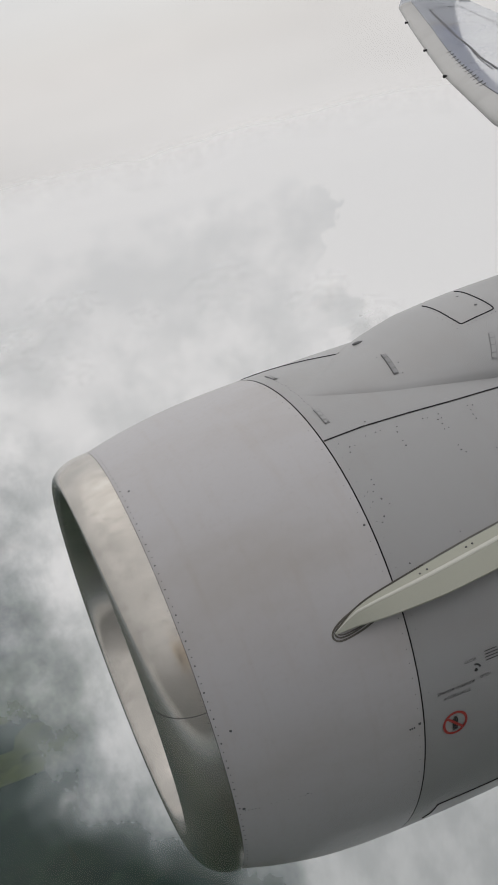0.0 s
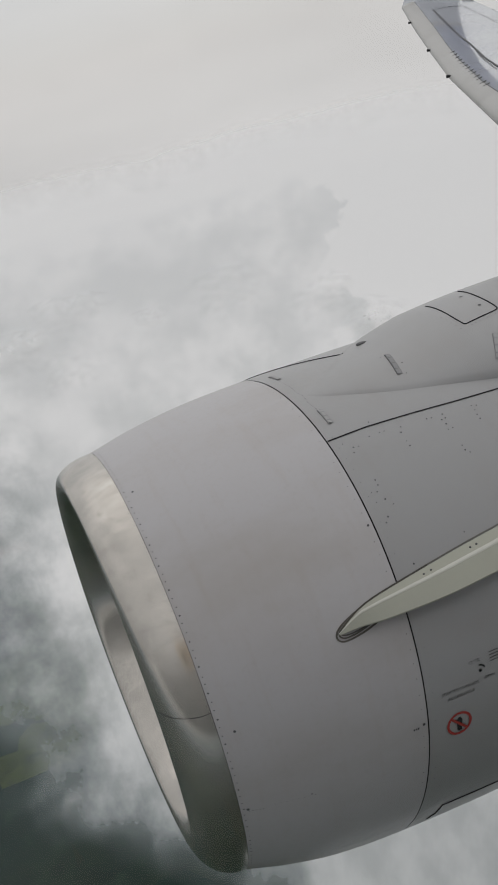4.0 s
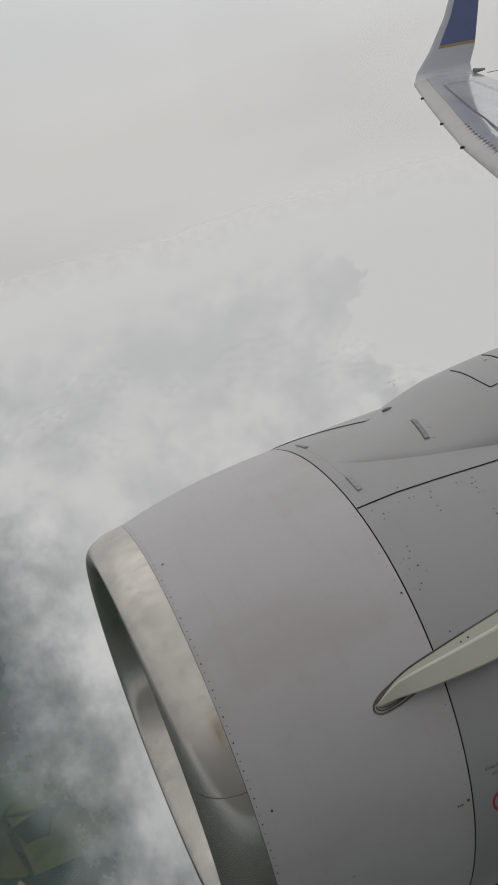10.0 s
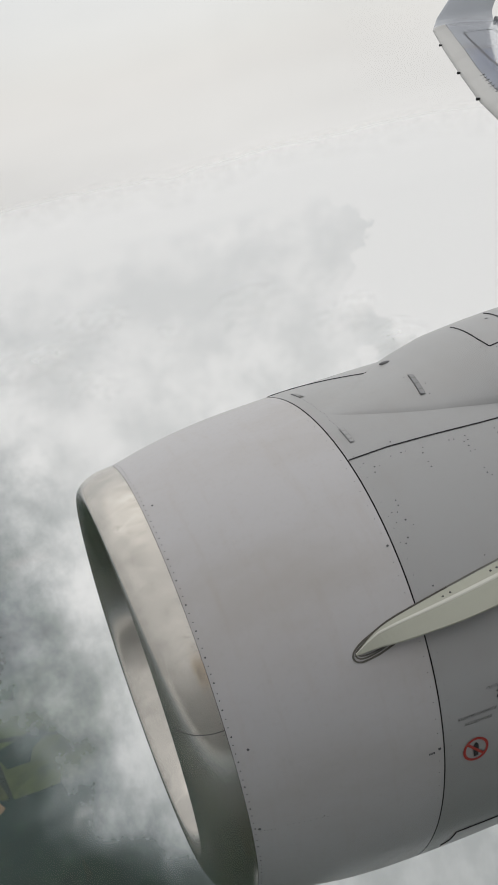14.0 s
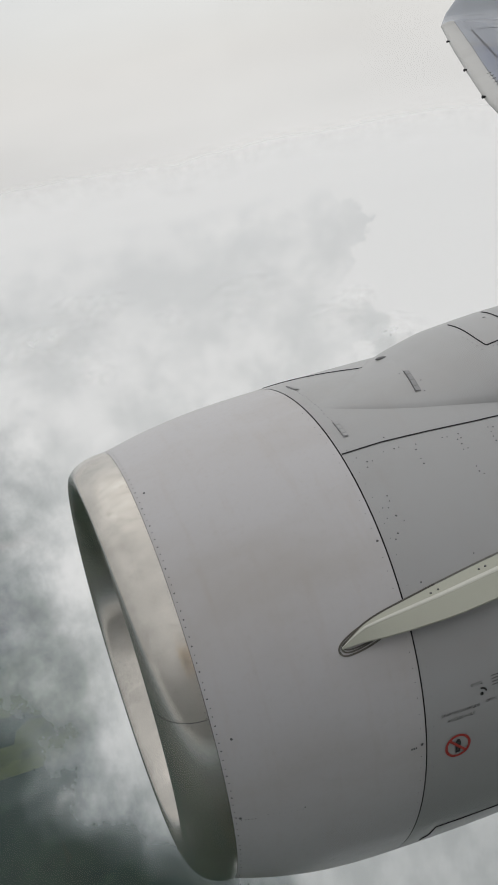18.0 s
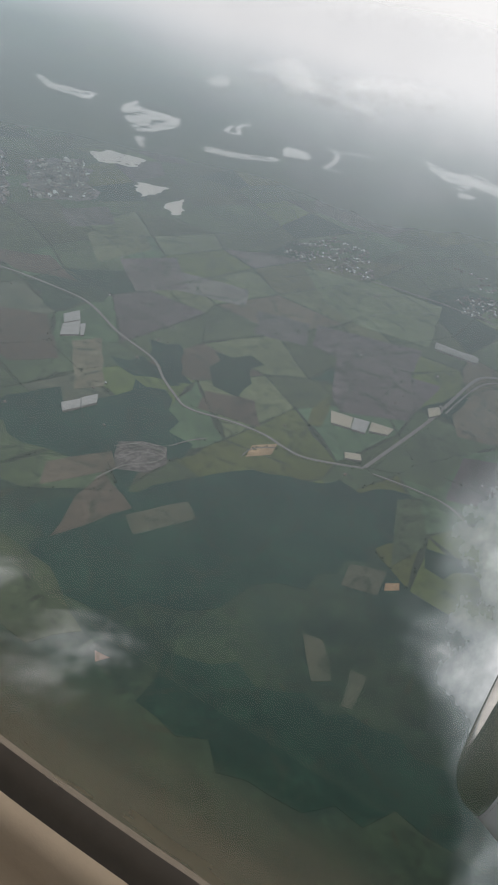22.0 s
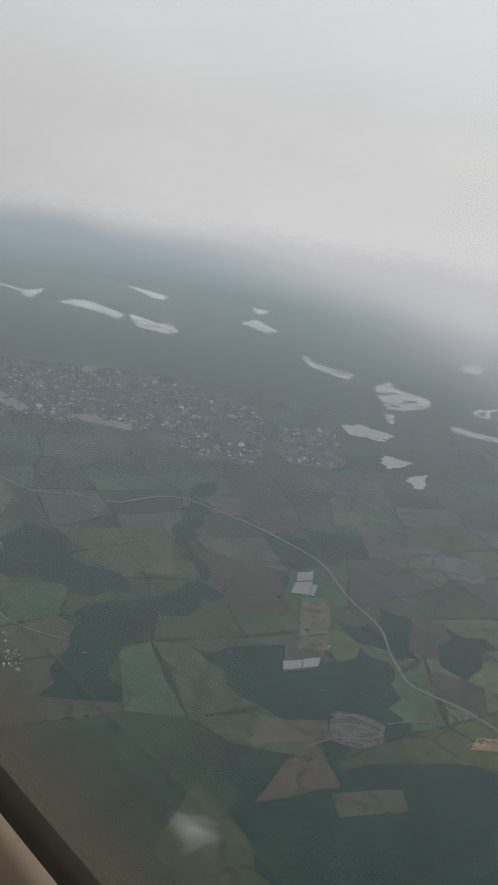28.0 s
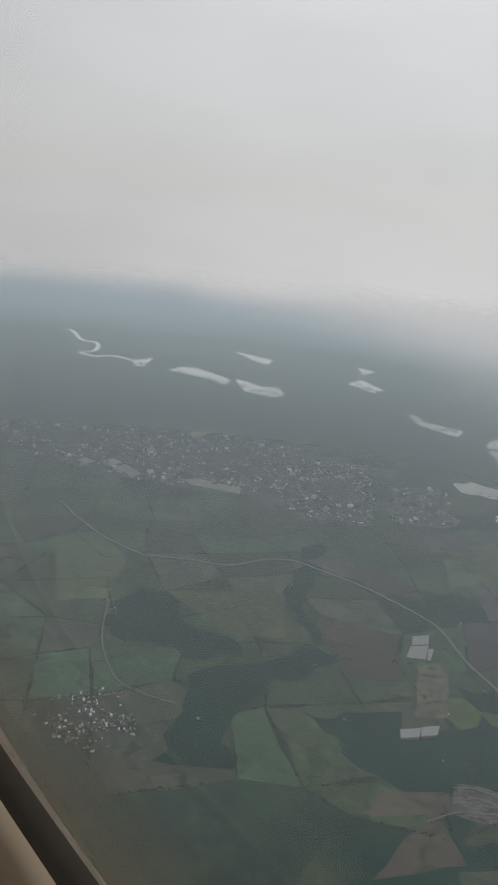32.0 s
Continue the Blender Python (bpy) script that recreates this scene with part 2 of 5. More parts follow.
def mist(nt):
    """A flat sheet tinted to stand in for haze, closed to white cloud far off and broken into a bank beside the engine.
    """
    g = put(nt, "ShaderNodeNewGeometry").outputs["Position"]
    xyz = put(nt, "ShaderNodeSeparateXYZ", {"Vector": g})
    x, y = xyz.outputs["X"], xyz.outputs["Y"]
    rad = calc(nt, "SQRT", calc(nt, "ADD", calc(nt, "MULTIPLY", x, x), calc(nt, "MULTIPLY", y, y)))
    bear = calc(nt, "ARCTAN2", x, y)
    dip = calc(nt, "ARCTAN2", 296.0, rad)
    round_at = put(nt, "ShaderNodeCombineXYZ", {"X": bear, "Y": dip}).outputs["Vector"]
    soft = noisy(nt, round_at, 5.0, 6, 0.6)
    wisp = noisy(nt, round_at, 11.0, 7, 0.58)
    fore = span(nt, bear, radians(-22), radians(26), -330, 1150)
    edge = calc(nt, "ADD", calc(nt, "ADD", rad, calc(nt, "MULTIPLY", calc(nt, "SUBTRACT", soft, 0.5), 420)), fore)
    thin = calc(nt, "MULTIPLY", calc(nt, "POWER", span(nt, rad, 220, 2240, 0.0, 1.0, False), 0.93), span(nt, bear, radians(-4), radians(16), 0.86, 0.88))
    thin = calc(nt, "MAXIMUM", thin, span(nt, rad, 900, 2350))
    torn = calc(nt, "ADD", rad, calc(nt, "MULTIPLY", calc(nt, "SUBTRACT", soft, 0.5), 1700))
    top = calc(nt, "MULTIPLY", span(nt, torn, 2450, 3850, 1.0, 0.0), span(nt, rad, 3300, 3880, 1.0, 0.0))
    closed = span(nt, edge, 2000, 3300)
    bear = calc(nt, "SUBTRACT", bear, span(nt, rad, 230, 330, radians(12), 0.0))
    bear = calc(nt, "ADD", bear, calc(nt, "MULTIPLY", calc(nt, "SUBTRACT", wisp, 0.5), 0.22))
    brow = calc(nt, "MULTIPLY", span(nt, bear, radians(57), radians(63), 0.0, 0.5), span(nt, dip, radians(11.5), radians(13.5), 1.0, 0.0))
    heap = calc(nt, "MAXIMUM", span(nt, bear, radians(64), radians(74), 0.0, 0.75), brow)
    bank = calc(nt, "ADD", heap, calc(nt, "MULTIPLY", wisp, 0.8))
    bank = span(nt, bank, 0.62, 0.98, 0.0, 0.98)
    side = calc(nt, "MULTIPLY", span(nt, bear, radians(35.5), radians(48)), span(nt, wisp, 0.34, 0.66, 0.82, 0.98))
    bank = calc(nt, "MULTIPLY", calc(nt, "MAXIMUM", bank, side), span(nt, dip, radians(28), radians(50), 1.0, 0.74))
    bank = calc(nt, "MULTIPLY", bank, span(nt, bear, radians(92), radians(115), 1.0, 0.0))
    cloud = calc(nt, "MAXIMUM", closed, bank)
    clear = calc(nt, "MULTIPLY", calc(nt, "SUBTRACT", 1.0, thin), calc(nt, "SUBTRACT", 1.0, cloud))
    # the sky's falling brightness by bearing is painted into the cloud white
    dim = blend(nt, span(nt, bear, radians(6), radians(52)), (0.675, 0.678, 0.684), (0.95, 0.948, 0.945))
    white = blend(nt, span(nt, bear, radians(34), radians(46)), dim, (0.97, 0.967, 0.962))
    # painted haze tints; the far one also stands in for distant land
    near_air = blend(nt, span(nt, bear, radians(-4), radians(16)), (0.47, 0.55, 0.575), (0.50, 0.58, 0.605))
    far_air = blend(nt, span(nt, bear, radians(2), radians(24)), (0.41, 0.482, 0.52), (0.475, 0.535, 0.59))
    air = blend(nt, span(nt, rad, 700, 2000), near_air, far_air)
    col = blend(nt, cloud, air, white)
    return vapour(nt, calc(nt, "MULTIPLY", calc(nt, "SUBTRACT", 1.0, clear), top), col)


def pane(nt):
    """Three layers of clear acrylic taken together: most passes, a part is mirrored."""
    fr = put(nt, "ShaderNodeFresnel", {"IOR": 1.32}).outputs["Fac"]
    o = put(nt, "ShaderNodeMixShader", {0: fr})
    nt.links.new(put(nt, "ShaderNodeBsdfTransparent").outputs["BSDF"], o.inputs[1])
    nt.links.new(put(nt, "ShaderNodeBsdfGlossy", {"Roughness": 0.05}).outputs["BSDF"], o.inputs[2])
    return o.outputs[0]


def rim_reflection(nt):
    """A dull brown tint painted as the trim's reflection on clear acrylic, as strong as the mesh's own value says."""
    cover = put(nt, "ShaderNodeAttribute")
    cover.attribute_name = "trim_reflex"
    mottle = span(nt, noisy(nt, place(nt, (1, 1, 5)), 30, 4), 0.25, 0.75, 0.85, 1.1)
    glow = put(nt, "ShaderNodeMixShader", {0: 0.5})
    nt.links.new(put(nt, "ShaderNodeBsdfDiffuse", {"Color": (0.235, 0.193, 0.138, 1)}).outputs["BSDF"], glow.inputs[1])
    nt.links.new(put(nt, "ShaderNodeBsdfTranslucent", {"Color": (0.235, 0.193, 0.138, 1)}).outputs["BSDF"], glow.inputs[2])
    o = put(nt, "ShaderNodeMixShader", {0: calc(nt, "MULTIPLY", cover.outputs["Fac"], mottle)})
    nt.links.new(put(nt, "ShaderNodeBsdfTransparent").outputs["BSDF"], o.inputs[1])
    nt.links.new(glow.outputs[0], o.inputs[2])
    return o.outputs[0]


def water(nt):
    # near-white base colour carries the sky's reflection on the water
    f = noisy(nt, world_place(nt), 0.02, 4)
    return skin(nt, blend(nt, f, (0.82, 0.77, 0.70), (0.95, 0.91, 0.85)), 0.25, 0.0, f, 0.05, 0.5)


def roof_mix(nt, white=0.96):
    r = put(nt, "ShaderNodeNewGeometry").outputs["Random Per Island"]
    c = ramp(nt, r, [(0.0, (0.05, 0.05, 0.05)), (0.5 * white, (0.13, 0.12, 0.115)), (0.8 * white, (0.22, 0.185, 0.165)), (0.96 * white, (0.34, 0.33, 0.32)), (white, (0.56, 0.56, 0.55))])
    return skin(nt, c, 0.7)


def roof_one(nt):
    r = put(nt, "ShaderNodeObjectInfo").outputs["Random"]
    c = ramp(nt, r, [(0.0, (0.10, 0.09, 0.08)), (0.4, (0.2, 0.14, 0.11)), (0.75, (0.24, 0.22, 0.2)), (0.9, (0.3, 0.29, 0.28)), (1.0, (0.46, 0.455, 0.44))])
    f = noisy(nt, place(nt), 1.5, 4)
    return skin(nt, blend(nt, calc(nt, "MULTIPLY", f, 0.4), c, (0.1, 0.1, 0.1)), 0.75)


def leaf(nt):
    r = put(nt, "ShaderNodeNewGeometry").outputs["Random Per Island"]
    f = noisy(nt, world_place(nt), 0.4, 4)
    c = ramp(nt, r, [(0.0, (0.028, 0.045, 0.031)), (0.6, (0.037, 0.056, 0.036)), (1.0, (0.05, 0.07, 0.04))])
    return skin(nt, blend(nt, f, c, (0.02, 0.035, 0.02)), 0.95)


def cloud_cap(nt, most=1.0):
    """Cloud that thins out to torn edges away from its middle."""
    at = place(nt)
    flat = put(nt, "ShaderNodeVectorMath", {0: at, 1: (1.0, 1.0, 0.0)}, operation="MULTIPLY").outputs["Vector"]
    far = put(nt, "ShaderNodeVectorMath", {0: flat}, operation="LENGTH").outputs["Value"]
    shift = calc(nt, "MULTIPLY", put(nt, "ShaderNodeObjectInfo").outputs["Random"], 40.0)
    own = put(nt, "ShaderNodeCombineXYZ", {"X": shift, "Y": shift, "Z": shift}).outputs["Vector"]
    own = put(nt, "ShaderNodeVectorMath", {0: flat, 1: own}, operation="ADD").outputs["Vector"]
    big = noisy(nt, own, 1.6, 3, 0.5)
    torn = noisy(nt, own, 3.6, 5, 0.52)
    body = calc(nt, "ADD", calc(nt, "SUBTRACT", 0.78, far), calc(nt, "MULTIPLY", calc(nt, "SUBTRACT", big, 0.5), 1.3))
    body = calc(nt, "ADD", body, calc(nt, "MULTIPLY", calc(nt, "SUBTRACT", torn, 0.5), 1.1))
    rim = span(nt, far, 0.8, 0.98, 1.0, 0.0)
    return vapour(nt, calc(nt, "MULTIPLY", span(nt, body, -0.05, 1.5, 0.0, most), rim), (0.97, 0.967, 0.962), 0.1)


# brown mottling on the cowls: grime, with warm reflections painted in
M_PAINT = mat("grey_gloss_paint", paint, dirt_sheen=(0.33, 0.29, 0.25), amount=0.5, rough=0.44, coat=0.15)
M_PAINT2 = mat("cowl_paint", paint, base=(0.35, 0.351, 0.354), dirt_sheen=(0.27, 0.25, 0.225), amount=0.35, rough=0.42, coat=0.2)
M_STRAKE = mat("strake_paint", paint, base=(0.385, 0.39, 0.325), amount=0.2)
# lighter paint that stands for the highlight on the strake's ridge
M_RIDGE = mat("ridge_highlight", paint, base=(0.6, 0.6, 0.54), amount=0.3)
M_WING = mat("wing_paint", paint, base=(0.42, 0.44, 0.48), amount=0.25, rough=0.22, coat=0.6)
M_HULL = mat("white_hull_paint", paint, base=(0.62, 0.62, 0.63), amount=0.2, rough=0.3)
M_SLAT = mat("slat_paint", paint, base=(0.46, 0.455, 0.44), amount=0.3)
M_LIP = mat("polished_metal", bare_metal)
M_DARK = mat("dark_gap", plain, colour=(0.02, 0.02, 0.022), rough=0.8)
M_BARREL = mat("inlet_liner", plain, colour=(0.32, 0.32, 0.33), rough=0.5, metal=0.3)
M_BLUE = mat("winglet_blue", plain, colour=(0.085, 0.12, 0.27), rough=0.35, grain=8)
M_RED = mat("sign_red", plain, colour=(0.42, 0.05, 0.04), rough=0.5)
M_HEDGE = mat("hedge_green", soil, a=(0.032, 0.05, 0.031), b=(0.046, 0.066, 0.038), size=0.03)
M_MEADOW = mat("meadow", soil, a=(0.0475, 0.075, 0.0425), b=(0.075, 0.105, 0.055))
M_GRASS = mat("green_crop", soil, a=(0.049, 0.08, 0.046), b=(0.075, 0.113, 0.06))
M_LIME = mat("young_crop", soil, a=(0.0726, 0.103, 0.0374), b=(0.0924, 0.123, 0.0462))
M_OLIVE = mat("olive_pasture", soil, a=(0.0897, 0.113, 0.0598), b=(0.115, 0.138, 0.0736))
M_EARTH = mat("brown_earth", soil, a=(0.095, 0.0863, 0.0612), b=(0.125, 0.112, 0.0775))
M_SCRUB = mat("rough_scrub", soil, a=(0.0625, 0.075, 0.0525), b=(0.09, 0.0938, 0.065), size=0.02)
M_PLOUGH = mat("ploughed_land", soil, a=(0.096, 0.0876, 0.084), b=(0.126, 0.113, 0.108))
M_DARKSOIL = mat("dark_wet_soil", soil, a=(0.03, 0.03, 0.035), b=(0.045, 0.042, 0.045))
M_PALE = mat("pale_stubble", soil, a=(0.1, 0.1, 0.09), b=(0.14, 0.136, 0.122), size=0.02)
M_CLAY = mat("bare_clay", soil, a=(0.22, 0.15, 0.09), b=(0.32, 0.22, 0.13), size=0.05)
# woods on the hillside, with soft cloud shadow painted into the noise
M_HILL = mat("hill_wood_cloud_shade", soil, a=(0.015, 0.038, 0.029), b=(0.042, 0.068, 0.04), size=0.008, vary=0.2)
M_QUARRY = mat("quarry_stone", soil, a=(0.085, 0.078, 0.068), b=(0.27, 0.255, 0.23), size=0.2)
# dark colour for woods and for cloud shadow painted onto the plain
M_WOOD = mat("wood_cloud_shade", soil, a=(0.007, 0.03, 0.021), b=(0.015, 0.045, 0.029), size=0.015, vary=0.5)
M_TOWN = mat("town_ground", soil, a=(0.095, 0.09, 0.088), b=(0.15, 0.14, 0.134), size=0.03)
M_ROAD = mat("pale_asphalt", plain, colour=(0.18, 0.172, 0.155), rough=0.9, grain=0.05)
M_WATER = mat("sky_pale_water", water)
M_ROOFW = mat("white_sheet_roof", plain, colour=(0.34, 0.34, 0.33), rough=0.6, grain=0.15, vary=0.4)
M_ROOFT = mat("tan_sheet_roof", plain, colour=(0.36, 0.33, 0.26), rough=0.7, grain=0.1)
M_ROOFR = mat("red_sheet_roof", plain, colour=(0.45, 0.24, 0.18), rough=0.7, grain=0.1)
M_ROOFS = mat("town_roofs", roof_mix)
M_ROOFV = mat("village_roof_paint", roof_mix, white=0.9)
M_ROOF1 = mat("house_roof", roof_one)
M_WALL = mat("house_wall", plain, colour=(0.2, 0.19, 0.175), rough=0.85, grain=0.6)
M_LEAF = mat("tree_leaves", leaf)
M_WISP = mat("cloud_wisp", cloud_cap, most=0.24)
M_SHRED = mat("cloud_shred", cloud_cap, most=0.42)
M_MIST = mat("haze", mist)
M_SEAL = mat("grey_sealant", plain, colour=(0.16, 0.15, 0.13), rough=0.8, grain=25, vary=0.6)
M_SEAL2 = mat("worn_sealant", plain, colour=(0.26, 0.255, 0.225), rough=0.7, grain=25, vary=0.5)
M_STUD = mat("fastener_grey", plain, colour=(0.09, 0.09, 0.095), rough=0.6)
M_RIM = mat("latch_rim", plain, colour=(0.15, 0.15, 0.155), rough=0.5)
M_LATCH = mat("latch_grey", plain, colour=(0.28, 0.28, 0.285), rough=0.45)
M_INK = mat("black_ink", plain, colour=(0.03, 0.03, 0.032), rough=0.7)
M_GOLD = mat("gold_line", plain, colour=(0.35, 0.25, 0.1), rough=0.4)
M_SEALW = mat("dark_rubber", plain, colour=(0.095, 0.078, 0.06), rough=0.55, grain=200)
# lightened so the unseen lining bounces light onto the window trim
M_LINING = mat("cabin_lining", plain, colour=(0.62, 0.56, 0.47), rough=0.8, grain=20)
M_PANE = mat("window_pane", pane)
M_REFLEX = mat("pane_reflection", rim_reflection)
M_FRAME = mat("window_frame_paint", plain, colour=(0.26, 0.21, 0.16), rough=0.5, grain=120)
M_TRIM = mat("beige_plastic", plain, colour=(0.78, 0.62, 0.44), rough=0.5, grain=300, vary=0.08)


# ---- helpers for meshes ----
def mesh_of(name, verts, faces, material=None, smooth=False):
    me = bpy.data.meshes.new(name)
    me.from_pydata([tuple(v) for v in verts], [], faces)
    if material:
        me.materials.append(material)
    if smooth:
        me.shade_smooth()
    me.update()
    return me


def bm_mesh(name, bm, material, smooth=False):
    me = bpy.data.meshes.new(name)
    bmesh.ops.recalc_face_normals(bm, faces=bm.faces)
    bm.to_mesh(me)
    bm.free()
    me.materials.append(material)
    if smooth:
        me.shade_smooth()
    return me


def thing(name, label, category, m=Matrix(), group="", kind=""):
    ob = new(name)
    ob.matrix_world = m
    return tagged(ob, label, category, group, kind)


def child(name, me, parent, label=""):
    ob = new(name, me)
    ob.parent = parent
    return tagged(ob, label) if label else ob


# ---- the land ----
R = 4900.0
RIM = [(R * math.cos(a), R * math.sin(a), LAND) for a in np.linspace(0, 2 * math.pi, 128, endpoint=False)]
ground = new("ground", mesh_of("ground", RIM, [tuple(range(128))], M_HEDGE))
tagged(ground, "wide green plain of meadows, hedges and fields", "ground", kind="structure")
rng = random.Random(11)


def sheet(name, pts, z, material, parent=None):
    """A flat polygon with a little thickness, lying on the plain."""
    n = len(pts)
    verts = [(x, y, LAND + z) for x, y in pts] + [(x, y, LAND - 0.5) for x, y in pts]
    faces = [tuple(range(n))] + [(i, (i + 1) % n, n + (i + 1) % n, n + i) for i in range(n)]
    ob = new(name, mesh_of(name, verts, faces, material))
    if parent:
        ob.parent = parent
    return ob


def rough_edge(pts, amp, step):
    """Breaks the straight sides of a polygon into an uneven outline."""
    out = []
    for i, (x0, y0) in enumerate(pts):
        x1, y1 = pts[(i + 1) % len(pts)]
        d = math.hypot(x1 - x0, y1 - y0)
        k = max(1, int(d / step))
        for j in range(k):
            f = j / k
            w = noise.noise(Vector((x0 + (x1 - x0) * f, y0 + (y1 - y0) * f, 3.0)) * (2.2 / step)) * amp * (1 if j else 0.3)
            out.append((x0 + (x1 - x0) * f - (y1 - y0) / d * w, y0 + (y1 - y0) * f + (x1 - x0) / d * w))
    return out


def inside(p, poly):
    hit = False
    for i, (x0, y0) in enumerate(poly):
        x1, y1 = poly[i - 1]
        if (y0 > p[1]) != (y1 > p[1]) and p[0] < (x1 - x0) * (p[1] - y0) / (y1 - y0) + x0:
            hit = not hit
    return hit


def scatter(poly, n, seed):
    r = random.Random(seed)
    xs, ys = [p[0] for p in poly], [p[1] for p in poly]
    out = []
    while len(out) < n:
        p = (r.uniform(min(xs), max(xs)), r.uniform(min(ys), max(ys)))
        if inside(p, poly):
            out.append(p)
    return out


level = [0.3]
WOODS = []


def plot(pts, material):
    level[0] += 0.003
    if material == M_WOOD:
        WOODS.append(pts)
    uneven = material in (M_WOOD, M_QUARRY, M_TOWN, M_CLAY)
    sheet("field", rough_edge(pts, 26, 22) if uneven else rough_edge(pts, 5, 22), level[0], material, ground)


def lake(pts):
    level[0] += 0.003
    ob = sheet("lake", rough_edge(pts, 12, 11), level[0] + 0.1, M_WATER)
    xs, ys = [p[0] for p in pts], [p[1] for p in pts]
    wide = max(max(xs) - min(xs), max(ys) - min(ys))
    for x, y in scatter(pts, int(wide / 17) if wide > 120 else 0, len(pts)):
        s = rng.uniform(0.015, 0.06) * wide
        bank = [(x + s * rng.uniform(0.4, 1.7) * math.cos(a), y + s * rng.uniform(0.25, 1.1) * math.sin(a)) for a in (0, 0.9, 1.8, 2.7, 3.6, 4.5, 5.4)]
        sheet("islet", rough_edge(bank, 6, 9), level[0] + 0.2, M_MEADOW, ob)
    tagged(ob, "lake on the plain, painted pale as sky reflection", "lake", "lakes on the plain", "structure")


def ribbon(name, pts, width, z, material):
    P = [Vector((x, y, 0)) for x, y in pts]
    fine = []
    for i in range(len(P) - 1):
        a, b, c, d = P[max(i - 1, 0)], P[i], P[i + 1], P[min(i + 2, len(P) - 1)]
        for k in range(5):
            t = k / 5
            fine.append(0.5 * (2 * b + (c - a) * t + (2 * a - 5 * b + 4 * c - d) * t * t + (3 * b - a - 3 * c + d) * t ** 3))
    fine.append(P[-1])
    verts, faces = [], []
    for i, p in enumerate(fine):
        t = (fine[min(i + 1, len(fine) - 1)] - fine[max(i - 1, 0)]).normalized()
        n = Vector((-t.y, t.x, 0)) * width / 2
        verts += [(*(p - n).xy, LAND + z), (*(p + n).xy, LAND + z), (*(p - n * 1.2).xy, LAND), (*(p + n * 1.2).xy, LAND)]
        if i:
            j = 4 * i
            faces += [(j - 4, j, j + 1, j - 3), (j - 4, j - 2, j + 2, j), (j - 3, j + 1, j + 3, j - 1)]
    return new(name, mesh_of(name, verts, faces, material))


def road(pts, width):
    tagged(ribbon("road", pts, width * 0.6, 0.9, M_ROAD), "pale country road across the fields", "road", "roads of the plain", "structure")
    hedge_along(pts, width * 0.9)


def stream(pts, width):
    tagged(ribbon("river", pts, width, 0.7, M_WATER), "winding river, painted pale as sky reflection", "river", kind="structure")


def shed(pts, material, height):
    n = len(pts)
    verts = [(x, y, LAND) for x, y in pts] + [(x, y, LAND + height * 0.5 + 1) for x, y in pts]
    cx, cy = sum(p[0] for p in pts) / n, sum(p[1] for p in pts) / n
    walls = new("farm_shed", mesh_of("walls", verts, [(i, (i + 1) % n, n + (i + 1) % n, n + i) for i in range(n)], M_WALL))
    tagged(walls, "long low shed with a pale sheet roof", "shed", "sheds on the plain")
    rv = [(cx + (x - cx) * 1.04, cy + (y - cy) * 1.04, LAND + height * 0.5 + 1) for x, y in pts]
    rv += [(cx + (x - cx) * 0.9, cy + (y - cy) * 0.5, LAND + height * 0.5 + 2.2) for x, y in pts]
    child("roof", mesh_of("roof", rv, [(i, (i + 1) % n, n + (i + 1) % n, n + i) for i in range(n)] + [tuple(range(n, 2 * n))], material), walls)


# one pattern house: walls with a gabled roof, copied into every hamlet
HOUSE_W = mesh_of("walls", [(x, y, z) for z in (0, 4) for x, y in ((-5, -3.5), (5, -3.5), (5, 3.5), (-5, 3.5))] + [(-5, 0, 6.3), (5, 0, 6.3)],
                  [(0, 1, 5, 4), (1, 2, 6, 9, 5), (2, 3, 7, 6), (3, 0, 4, 8, 7)], M_WALL)
HOUSE_R = mesh_of("roof", [(-5.5, -4.1, 3.8), (5.5, -4.1, 3.8), (5.5, 0, 6.6), (-5.5, 0, 6.6), (5.5, 4.1, 3.8), (-5.5, 4.1, 3.8),
                           (-5.5, -4.1, 3.5), (5.5, -4.1, 3.5), (5.5, 4.1, 3.5), (-5.5, 4.1, 3.5)],
                  [(0, 1, 2, 3), (3, 2, 4, 5), (6, 7, 1, 0), (5, 4, 8, 9)], M_ROOF1)


def hamlet(poly, n, seed):
    r = random.Random(seed)
    for x, y in scatter(poly, n, seed):
        h = new("house", HOUSE_W)
        k = r.uniform(0.2, 0.36)
        h.matrix_world = Matrix.LocRotScale((x, y, LAND + 0.6), Euler((0, 0, r.choice((0.4, 1.97)) + r.uniform(-0.2, 0.2))), (k, k, k))
        tagged(h, "small village house with a pitched roof", "house", "houses of the villages")
        child("roof", HOUSE_R, h)


# low-polygon tree crowns, gathered and joined at the end
ICO = bmesh.new()
bmesh.ops.create_icosphere(ICO, subdivisions=1, radius=1)
IV = np.array([v.co for v in ICO.verts])
IF = np.array([[v.index for v in f.verts] for f in ICO.faces])
ICO.free()
crowns = []


def hedge_along(pts, off):
    r = random.Random(int(pts[0][0] * 7 + pts[0][1]))
    for (x0, y0), (x1, y1) in zip(pts, pts[1:]):
        d = math.hypot(x1 - x0, y1 - y0)
        for _ in range(int(d / 3.5)):
            f, s = r.random(), r.choice((-1, 1)) * (off + r.uniform(0, 2.5))
            crowns.append((x0 + (x1 - x0) * f - (y1 - y0) / d * s, y0 + (y1 - y0) * f + (x1 - x0) / d * s, r.uniform(0.5, 1.3)))


# a patchwork of fields over the whole plain, with hedges left between them
PALETTE = [M_GRASS, M_GRASS, M_MEADOW, M_LIME, M_OLIVE, M_OLIVE, M_GRASS, M_PLOUGH, M_WOOD, M_EARTH]
